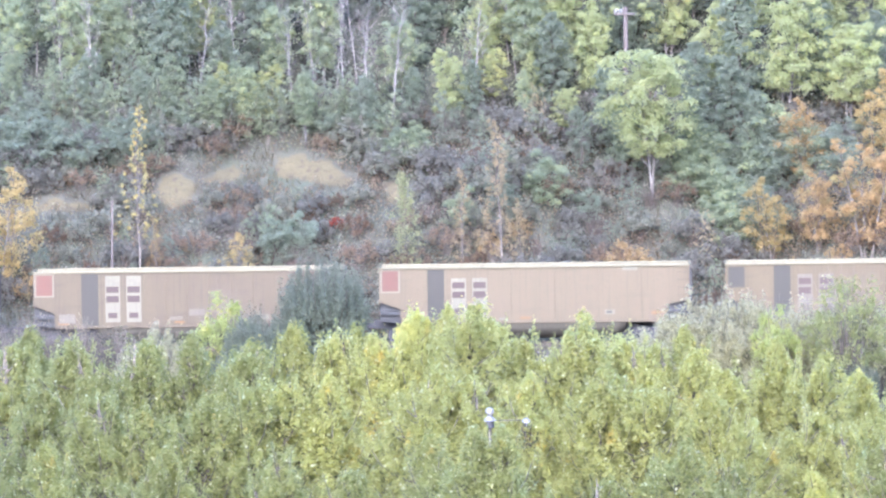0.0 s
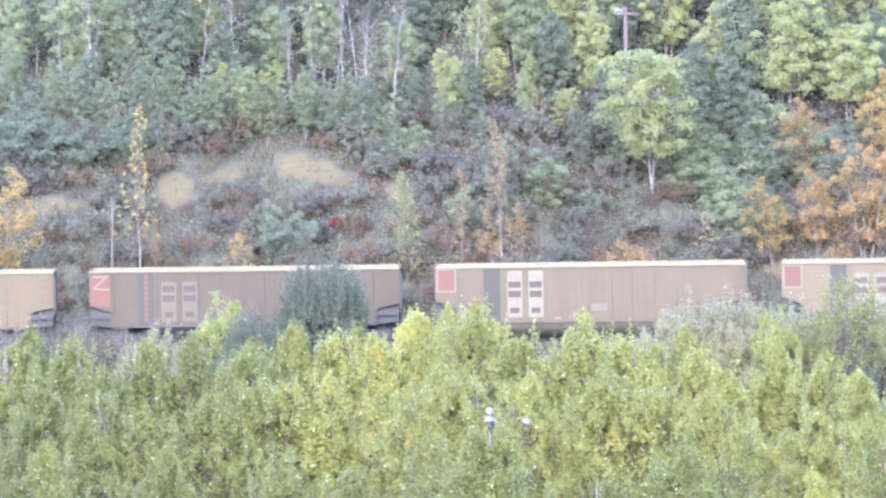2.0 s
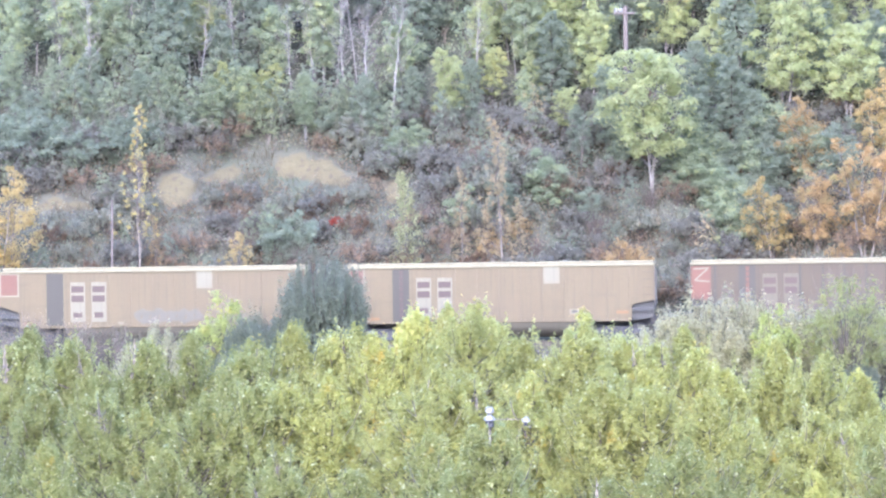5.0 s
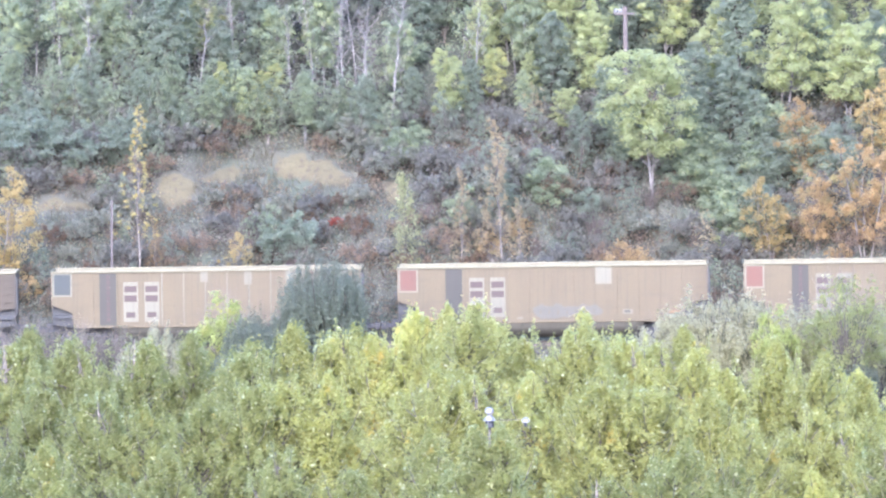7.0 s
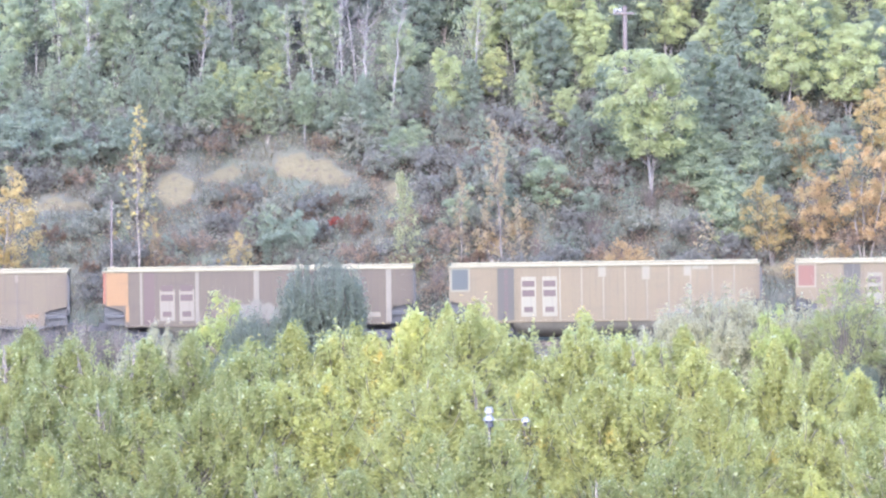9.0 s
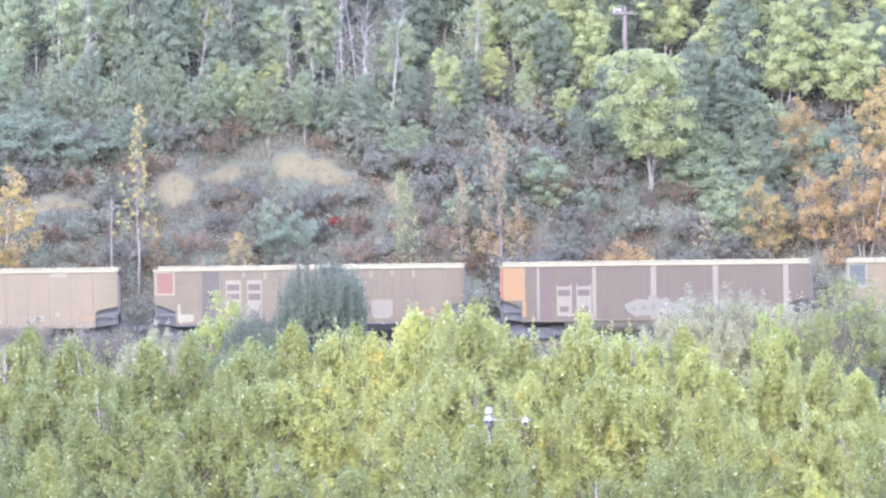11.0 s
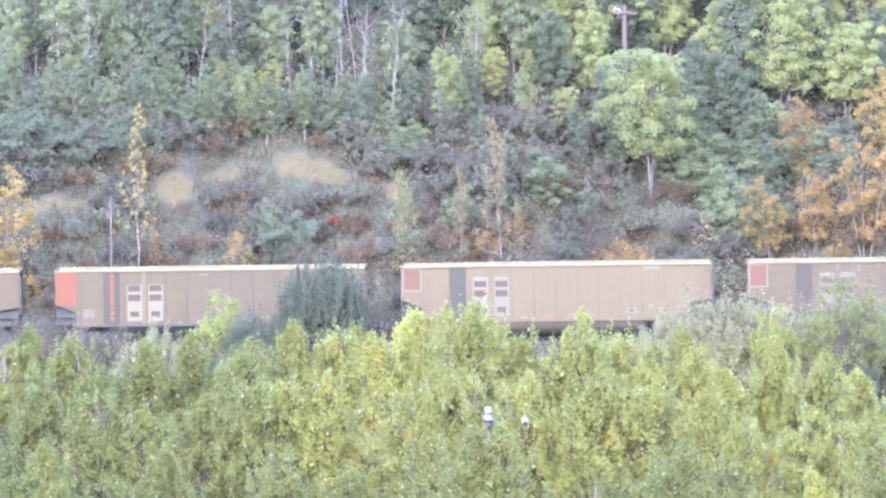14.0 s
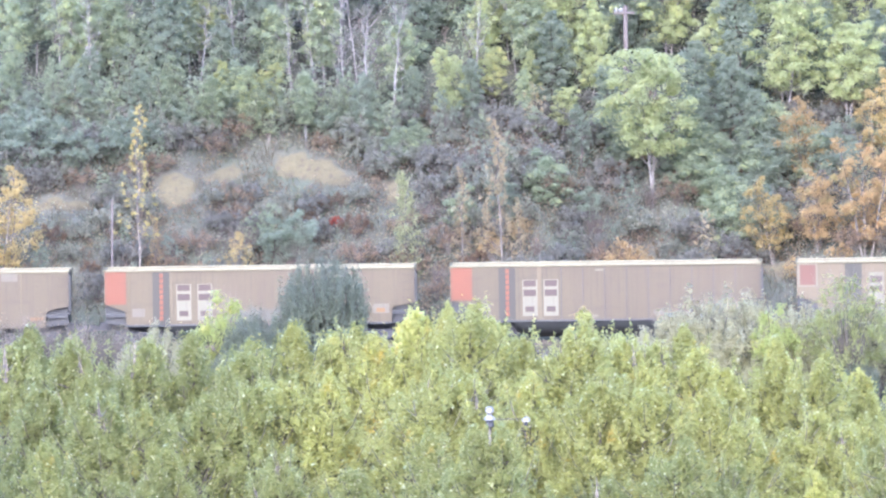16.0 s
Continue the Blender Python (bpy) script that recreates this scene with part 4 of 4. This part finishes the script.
for row in range(5):
    y0 = 17.6 + 1.75 * row
    for col in range(15):
        x = -26 + 2.75 * col + (row % 2) * 1.4 + rng.uniform(-0.8, 0.8)
        y = y0 + rng.uniform(-0.6, 0.6)
        if x > 5 + 0.4 * row or x < -23 or (bareness(x, y) > 0.1) or (-8 < x < 3 and row in (1, 2) and rng.random() < 0.3):
            continue
        low = row < 1
        meshes = DEEP[0] if rng.random() < (0.25 if low else 0.22) else ASPEN[rng.randrange(4)]
        size = rng.uniform(0.45, 0.6) if low else rng.uniform(0.7, 1.0)
        plant("aspen_tree", meshes, stand(x, y, rng.uniform(0, 360), size), "dull green aspen with a pale trunk on the slope", "tree", "slope aspens")

FRESH = [recoloured(m, LEAF_MID) for m in BRIGHT]
for x, y, h, k in ((-9.0, 18.3, 3.3, 2), (-11.0, 18.6, 3.2, 1), (-12.4, 22.0, 4.6, 2), (-17.5, 22.2, 4.8, 0), (2.0, 18.4, 3.0, 2)):
    plant("green_tree", FRESH[k], stand(x, y, x * 59 % 360, h / 6.1), "fresh green aspen among duller trees", "tree", "green slope trees")

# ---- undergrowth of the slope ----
THIN = [tree_meshes(161 + k, 6.0, 0.8, 1.6, 40, n, 0.17, "oval", GREY_BARK, mat, trunk=0.05, stems=2, tight=0.3, twigs=1, core=0.1, ruffle=0.5, spray=0) for k, (mat, n) in enumerate(((LEAF_HILL_HAZED, 30), (LEAF_TAN, 15), (LEAF_SHADE, 30)))]
rng = random.Random(33)
for i in range(56):
    x, y = -25 + 0.9 * i + rng.uniform(-1.2, 1.2), rng.uniform(7.0, 16.5)
    if abs(x) > 22.6 or max(bareness(x + dx, y + dy) for dx in (-0.9, 0, 0.9) for dy in (0.3, 1.4, 2.6)) > 0.4:
        continue
    k = rng.choice((0, 0, 1, 2, 2))
    plant("slope_sapling", THIN[k], stand(x, y, rng.uniform(0, 360), rng.uniform(0.26, 0.5)),
          ("dull green sapling on the slope", "sparse brown-leaved sapling on the slope", "dark green sapling on the slope")[k], "tree", "slope saplings")
for x, y, size in ((0.4, 19.2, 0.8), (1.0, 21.4, 0.95), (2.2, 22.6, 1.0), (-0.6, 22.0, 0.95), (-9.0, 17.6, 0.6), (-10.9, 18.6, 0.55), (-12.9, 18.3, 0.5), (-3.4, 19.5, 0.6)):
    plant("slope_sapling", THIN[0], stand(x, y, x * 40 % 360, size), "dull green sapling under taller aspens", "tree", "slope saplings")
for i in range(30):
    x, y = -26 + 1.15 * i + rng.uniform(-0.8, 0.8), rng.uniform(18.0, 25.0)
    if x < -22.6 or -9 < x < 2.5 and y < 22:
        continue
    plant("slope_sapling", THIN[rng.choice((0, 0, 2))], stand(x, y, rng.uniform(0, 360), rng.uniform(0.5, 0.75)), "dull green sapling under taller aspens", "tree", "slope saplings")
rng = random.Random(47)
for i in range(46):
    x = -22.3 + 0.42 * i + rng.uniform(-0.3, 0.3)
    y = rng.uniform(14.6 if x < -15.2 else 16.9, 18.6)
    if max(bareness(x + dx, y + dy) for dx in (-0.8, 0, 0.8) for dy in (-0.4, 0.6, 1.6)) > 0.3:
        continue
    k = rng.choice((0, 0, 2))
    plant("slope_sapling", THIN[k], stand(x, y, rng.uniform(0, 360), rng.uniform(0.38, 0.6)), ("dull green sapling on the slope", "", "dark green sapling on the slope")[k], "tree", "slope saplings")
THICKET = [tree_meshes(171 + k, 3.0, 0.15, 1.45, 34, 84, 0.105, "round", DARK_BARK, mat, trunk=0.03, stems=3, tight=0.34, core=0.35, tall=0.7, ruffle=0.6, fill=0.4, ragged=1.0) for k, mat in enumerate((LEAF_SHADE, LEAF_HILL_HAZED, LEAF_SHADE))]
rng = random.Random(88)
# small trees that stand clear of the bushes: x, y
SMALL_TREES = ((-11.0, 18.6), (-9.0, 18.3), (0.1, 17.2), (3.9, 18.6), (5.5, 17.0), (2.0, 18.4), (9.75, 13.3), (-5.4, 11.6))
# x from and to, y from and to, how many
for x0, x1, y0, y1, count in ((-22.5, -15.0, 14.2, 18.0, 16), (-15.0, -8.5, 16.4, 18.4, 14), (-8.5, -3.5, 17.0, 18.6, 9), (-3.5, 3.5, 14.6, 18.4, 16), (3.5, 9.0, 14.2, 17.4, 13), (10.6, 15.6, 10.6, 15.6, 22), (15.2, 19.5, 13.0, 16.5, 9), (-12.5, 8.0, 9.0, 12.0, 9)):
    for k in range(count):
        x, y = x0 + (x1 - x0) * (k + rng.random()) / count, rng.uniform(y0, y1)
        if max(bareness(x + dx, y + dy) for dx in (-1.2, -0.6, 0, 0.6, 1.2) for dy in (-0.4, 0.4, 1.2, 2.0, 2.8)) > 0.3:
            continue
        kind = rng.choice((0, 1, 1, 2)) if x > -3 else rng.choice((0, 2))
        size = rng.uniform(0.55, 1.0) if y < 15.6 else rng.uniform(0.38, 0.62)
        if any(abs(x - tx) < 1.4 and y < ty + 0.5 and ty - y < 4 for tx, ty in SMALL_TREES):
            continue
        plant("thicket", THICKET[kind], stand(x, y, rng.uniform(0, 360), size), "dense dull green bush on the slope" if kind == 1 else "dense dark green bush on the slope", "bush", "slope thickets", woody="stem")
UNDER_GREEN = [shrub_meshes(131 + k, 1.5, 0.95, 18, 48, 0.15, DARK_BARK, LEAF_BRUSH) for k in range(2)]
UNDER_DEEP = [shrub_meshes(135 + k, 1.6, 1.0, 18, 48, 0.15, DARK_BARK, LEAF_BRUSH_DARK) for k in range(2)]
UNDER_BROWN = [shrub_meshes(139 + k, 1.4, 0.9, 20, 42, 0.10, GREY_BARK, LEAF_BROWN, upright=0.7) for k in range(2)]
UNDER_RED = [shrub_meshes(143, 1.2, 0.8, 16, 50, 0.10, DARK_BARK, LEAF_RED)]
UNDER_SCARLET = [shrub_meshes(144, 1.2, 0.55, 16, 60, 0.10, DARK_BARK, LEAF_SCARLET, upright=0.7)]
UNDER_GOLD = [shrub_meshes(145, 1.6, 0.8, 18, 50, 0.10, GREY_BARK, LEAF_ORANGE, upright=0.7)]
TWIGGY = [shrub_meshes(147, 1.6, 1.1, 54, 0, 0.1, DARK_BARK, None, upright=0.55)]
KINDS = ((UNDER_GREEN, "dull green shrub on the slope"), (UNDER_DEEP, "dark green shrub on the slope"), (UNDER_BROWN, "brown drying shrub on the slope"), (UNDER_RED, "reddish shrub on the slope"), (TWIGGY, "leafless twiggy shrub on the slope"))
rng = random.Random(21)
for row in range(11):
    for col in range(27):
        x = -25 + 1.9 * col + rng.uniform(-0.8, 0.8)
        y = 6.6 + 1.15 * row + rng.uniform(-0.5, 0.5)
        if abs(x) > 22.6 or max(bareness(x + dx, y + dy) for dx in (-0.7, 0, 0.7) for dy in (0.2, 0.9, 1.6)) > 0.5 or rng.random() < 0.12:
            continue
        pick = rng.random()
        if row > 7:
            k = 1 if pick < 0.5 else 0 if pick < 0.85 else 2
        else:
            k = 0 if pick < 0.28 else 1 if pick < 0.52 else 2 if pick < 0.76 else 3 if pick < 0.85 else 4
        meshes, label = KINDS[k]
        plant("slope_shrub", meshes[rng.randrange(len(meshes))], stand(x, y, rng.uniform(0, 360), rng.uniform(0.6, 1.25)), label, "bush", "slope shrubs", woody="stem")
rng = random.Random(63)
for i in range(64):
    x = -22.4 + 0.40 * i + rng.uniform(-0.4, 0.4)
    y = rng.uniform(12.6, 17.4) if x < 2 else rng.uniform(12.0, 16.0)
    if max(bareness(x + dx, y + dy) for dx in (-0.8, 0, 0.8) for dy in (-0.3, 0.3, 0.9, 1.5)) > 0.35:
        continue
    k = 1 if rng.random() < 0.6 else 0
    meshes, label = KINDS[k]
    plant("slope_shrub", meshes[rng.randrange(2)], stand(x, y, rng.uniform(0, 360), rng.uniform(0.75, 1.2)), label, "bush", "slope shrubs", woody="stem")
for x, y, size in ((8.5, 8.6, 1.45), (8.9, 9.0, 1.1), (-20.0, 7.2, 0.9), (18.6, 8.4, 0.9), (16.6, 8.3, 0.8), (2.0, 9.5, 0.9), (3.4, 10.0, 0.8)):
    plant("amber_shrub", UNDER_GOLD[0], stand(x, y, x * 91 % 360, size), "small orange autumn shrub at the foot of the slope", "bush", "amber shrubs", woody="stem")
plant("red_shrub", UNDER_SCARLET[0], stand(-5.4, 11.6, 0, 0.62), "small bright red shrub on the slope", "bush", woody="stem")
for x, y, size in ((-7.2, 13.2, 0.7), (-6.1, 13.0, 0.8), (-5.2, 12.9, 0.7), (-6.7, 12.5, 0.7)):
    plant("slope_shrub", UNDER_RED[0], stand(x, y, x * 70 % 360, size), "reddish shrub below a sandy cut", "bush", "slope shrubs", woody="stem")


SEEDY = shrub_meshes(149, 1.7, 0.7, 26, 9, 0.075, GREY_BARK, LEAF_SEED, upright=0.8, spread=0.14, core=0.0)
for x, y, size in ((-2.3, -9, 1.25), (2.4, -9, 1.1), (4.6, -9, 1.2), (5.4, -8.5, 1.0), (8.0, -9, 1.1), (-0.4, -9, 0.9)):
    plant("seeding_weed", SEEDY, stand(x, y, x * 61 % 360, size), "thin weed with pale seed heads beside the railway", "weed", "seeding weeds", woody="stem")
for x, y, size in ((-21.2, -6.5, 1.7), (-19.1, -6.2, 1.75), (-17.9, -6.4, 1.6), (-16.7, -6.2, 1.55), (-15.6, -6.5, 1.4), (-14.6, -6.3, 1.3), (-20.6, -7, 1.5), (-19.6, -8, 1.3), (-18.5, -7, 1.45), (-17.2, -8, 1.1), (-16.2, -7, 1.2), (-13.9, -7.5, 1.0), (-2.0, -8, 1.2), (-2.7, -7, 1.0), (4.3, -7, 1.1), (5.2, -8, 1.0), (8.4, -8, 1.2), (-11.6, -7, 0.9)):
    plant("twiggy_weed", TWIGGY[0], stand(x, y, x * 83 % 360, size), "tall leafless weed in front of the railway", "weed", "trackside twigs", woody="stem")


BRAMBLE = shrub_meshes(151, 3.1, 1.0, 46, 12, 0.075, GREY_BARK, LEAF_WEED, upright=0.75, spread=0.16, plume=1.8, core=0.0)
for x, y, size in ((-21.3, -7.2, 1.15), (-20.2, -7.8, 1.05), (-19.0, -7.3, 1.15), (-18.0, -7.9, 0.95), (-16.9, -7.2, 1.05), (-15.9, -7.7, 0.9), (-14.9, -7.2, 0.9)):
    plant("bramble_bush", BRAMBLE, stand(x, y, x * 47 % 360, size), "half-bare brown bush in front of the railway", "bush", "trackside brambles", woody="stem")


def build_grass():
    rng = np.random.default_rng(77)
    pts = []
    while len(pts) < 16000:
        x, y = rng.uniform(-26, 26), rng.uniform(4.6, 19)
        if bareness(x, y) < 0.45:
            pts.append((x, y, ground_height(x, y)))
    p = np.array(pts)
    n = len(p)
    h = rng.uniform(0.2, 0.55, (n, 1))
    lean = rng.normal(size=(n, 3)) * 0.14
    side = rng.normal(size=(n, 3)) * np.array([1, 1, 0])
    side = side / np.linalg.norm(side, axis=1, keepdims=True) * 0.022
    tip = p + np.concatenate([lean[:, :2], h], axis=1)
    quad = np.stack([p - side, p + side, tip + side * 0.3, tip - side * 0.3], axis=1)
    m = bpy.data.meshes.new("dry_grass")
    m.from_pydata(quad.reshape(-1, 3).tolist(), [], np.arange(4 * n).reshape(-1, 4).tolist())
    m.materials.append(GRASS)
    tagged(new("dry_grass", m), "dry yellowish grass over the slope", "grass", kind="stuff")


build_grass()


def build_brush():
    """Low tangled growth over the whole slope, too fine to pick apart."""
    rng = np.random.default_rng(78)
    for name, count, leaf, material, low, high, seed, label in (
            ("green_brush", 26000, 0.13, LEAF_BRUSH, -0.05, 1.0, 1.0, "tangled green undergrowth over the slope"),
            ("brown_brush", 24000, 0.12, LEAF_BROWN, 0.0, 1.0, 7.0, "tangled brown drying undergrowth over the slope"),
            ("dark_brush", 24000, 0.13, LEAF_BRUSH_DARK, 0.05, 1.0, 13.0, "tangled dark undergrowth over the slope"),
            ("red_brush", 7000, 0.12, LEAF_RED, 0.22, 1.0, 23.0, "patches of reddish undergrowth on the slope")):
        pts = []
        top = 31 if name != "brown_brush" and name != "red_brush" else 17.5
        while len(pts) < count:
            x, y = rng.uniform(-27, 27), rng.uniform(5.2, top)
            mound = noise.noise((x * 0.42, y * 0.42, seed)) + 0.35 * noise.noise((x * 1.3, y * 1.3, seed + 2))
            if mound > low and bareness(x, y) < 0.35 + 0.2 * mound and bareness(x, y + 0.7) < 0.75:
                pts.append((x, y, ground_height(x, y) + rng.uniform(0, 1) ** 1.3 * min(1.5, 0.35 + 1.7 * (mound - low))))
        p = np.array(pts)
        out = rng.normal(size=p.shape) * 0.5 + np.array([0, -0.5, 0.5])
        mesh = leaf_mesh(name, p, out / np.linalg.norm(out, axis=1, keepdims=True), leaf, material, rng)
        tagged(new(name, mesh), label, "undergrowth", kind="stuff")


build_brush()


def build_weeds():
    """Weeds along the near foot of the embankment."""
    rng = np.random.default_rng(79)
    pts = []
    while len(pts) < 64000:
        x, y = rng.uniform(-27, 27), rng.uniform(-11.5, -3.4)
        tuft = noise.noise((x * 0.5, y * 0.3, 31.0)) + 0.5 * noise.noise((x * 1.7, y, 33.0))
        if tuft > -0.25:
            pts.append((x, y, ground_height(x, y) + rng.uniform(0, 1) * min(1.5, 0.45 + 1.0 * (tuft + 0.2)) * (1.45 if x < -9.5 else 1.25)))
    p = np.array(pts)
    out = rng.normal(size=p.shape) * 0.6 + np.array([0, -0.4, 0.4])
    mesh = leaf_mesh("trackside_weeds", p, out / np.linalg.norm(out, axis=1, keepdims=True), 0.11, LEAF_WEED, rng)
    tagged(new("trackside_weeds", mesh), "grey-brown weeds along the railway embankment", "weeds", kind="stuff")


build_weeds()


# ---- poles ----
def lamp_pole():
    pole = tagged(new("utility_pole"), "brown wooden pole with white fittings among the trees", "utility pole")
    part("pole", lambda bm: rod(bm, (0, 0, -1.0), (0, 0, 4.6), 0.14, 0.11, 12), POLE_WOOD, pole, key="hill_pole")
    part("crossarm", lambda bm: box(bm, -0.55, 0.45, -0.17, -0.07, 4.20, 4.30, 0.01), POLE_WOOD, pole, key="hill_arm")
    for x in (-0.45, -0.22):
        part("white_fitting", lambda bm: (rod(bm, (0, -0.12, 4.28), (0, -0.12, 4.42), 0.10, 0.12), rod(bm, (0, -0.12, 4.42), (0, -0.12, 4.50), 0.12, 0.06)), PORCELAIN, pole, "white glazed fitting", at=(x, 0, 0))
    return pole


def leaning_post():
    post = tagged(new("wooden_post"), "thin weathered wooden post behind the railway", "post")
    part("post_shaft", lambda bm: rod(bm, (0, 0, -0.6), (0.08, 0, 4.3), 0.065, 0.05, 10), POLE_WOOD, post)
    part("post_cap", lambda bm: rod(bm, (0.08, 0, 4.28), (0.08, 0, 4.34), 0.085, 0.06, 10), GREY_BARK, post)
    return post


leaning_post().location = (-16.0, 7.4, ground_height(-16.0, 7.4))
lamp_pole().location = (8.5, 19.6, 10.4)


def valley_pole():
    pole = tagged(new("utility_pole"), "weathered pole with white fittings half hidden in poplar leaves", "utility pole")
    part("pole", lambda bm: rod(bm, (0, 0, -2.4), (0, 0, 9.5), 0.06, 0.045, 12), GREY_BARK, pole, key="valley_pole")
    part("crossarm", lambda bm: box(bm, -0.10, 1.15, -0.08, -0.055, 9.42, 9.445, 0.01), GREY_BARK, pole, key="valley_arm")
    part("insulator", lambda bm: (rod(bm, (0, -0.12, 9.42), (0, -0.12, 9.46), 0.19, 0.17), rod(bm, (0, -0.12, 9.46), (0, -0.12, 9.56), 0.17, 0.08), rod(bm, (0, -0.12, 9.64), (0, -0.12, 9.76), 0.14, 0.13), rod(bm, (0, -0.12, 9.76), (0, -0.12, 9.81), 0.13, 0.07), rod(bm, (0, -0.12, 9.55), (0, -0.12, 9.66), 0.07, 0.07)), PORCELAIN, pole, "white glazed insulator")
    part("insulator_pin", lambda bm: rod(bm, (0, -0.12, 9.22), (0, -0.12, 9.43), 0.13, 0.12), IRON, pole, "dark iron pin")
    part("insulator", lambda bm: (rod(bm, (1.06, -0.12, 9.36), (1.06, -0.12, 9.44), 0.13, 0.11), rod(bm, (1.06, -0.12, 9.44), (1.06, -0.12, 9.50), 0.11, 0.05)), PORCELAIN, pole, "small white glazed insulator", key="small_insulator")
    part("insulator_pin", lambda bm: rod(bm, (1.06, -0.12, 9.24), (1.06, -0.12, 9.37), 0.05, 0.05), IRON, pole, "dark iron pin", key="small_pin")
    return pole


valley_pole().location = (6.58, -225.5, 1.12)
for x, top in ((6.3, 10.5), (7.3, 10.55)):
    plant("poplar_tree", SHADED_POPLARS[1], stand(x, -227.5, 60 * x, (top - ground_height(x, -227.5)) / 10.3), GREEN_POPLAR, "tree", "valley poplars")



# ---- what moves: the train rolls past, slowing a little ----
def travelled(t):
    return 9.4425 * t - 0.0066 * t * t


def motions():
    times = [0.0, 1.0, 2.0, 3.0, 4.0, 5.0, 6.0, 7.0, 8.0, 9.0, 10.0, 11.0, 12.0, 13.0, 14.0, 15.0, 16.0]
    for k, car in enumerate(CARS):
        walk(car, [(t, pose(FIRST - PITCH * k + travelled(t), 0, RAIL)) for t in times])


motions()
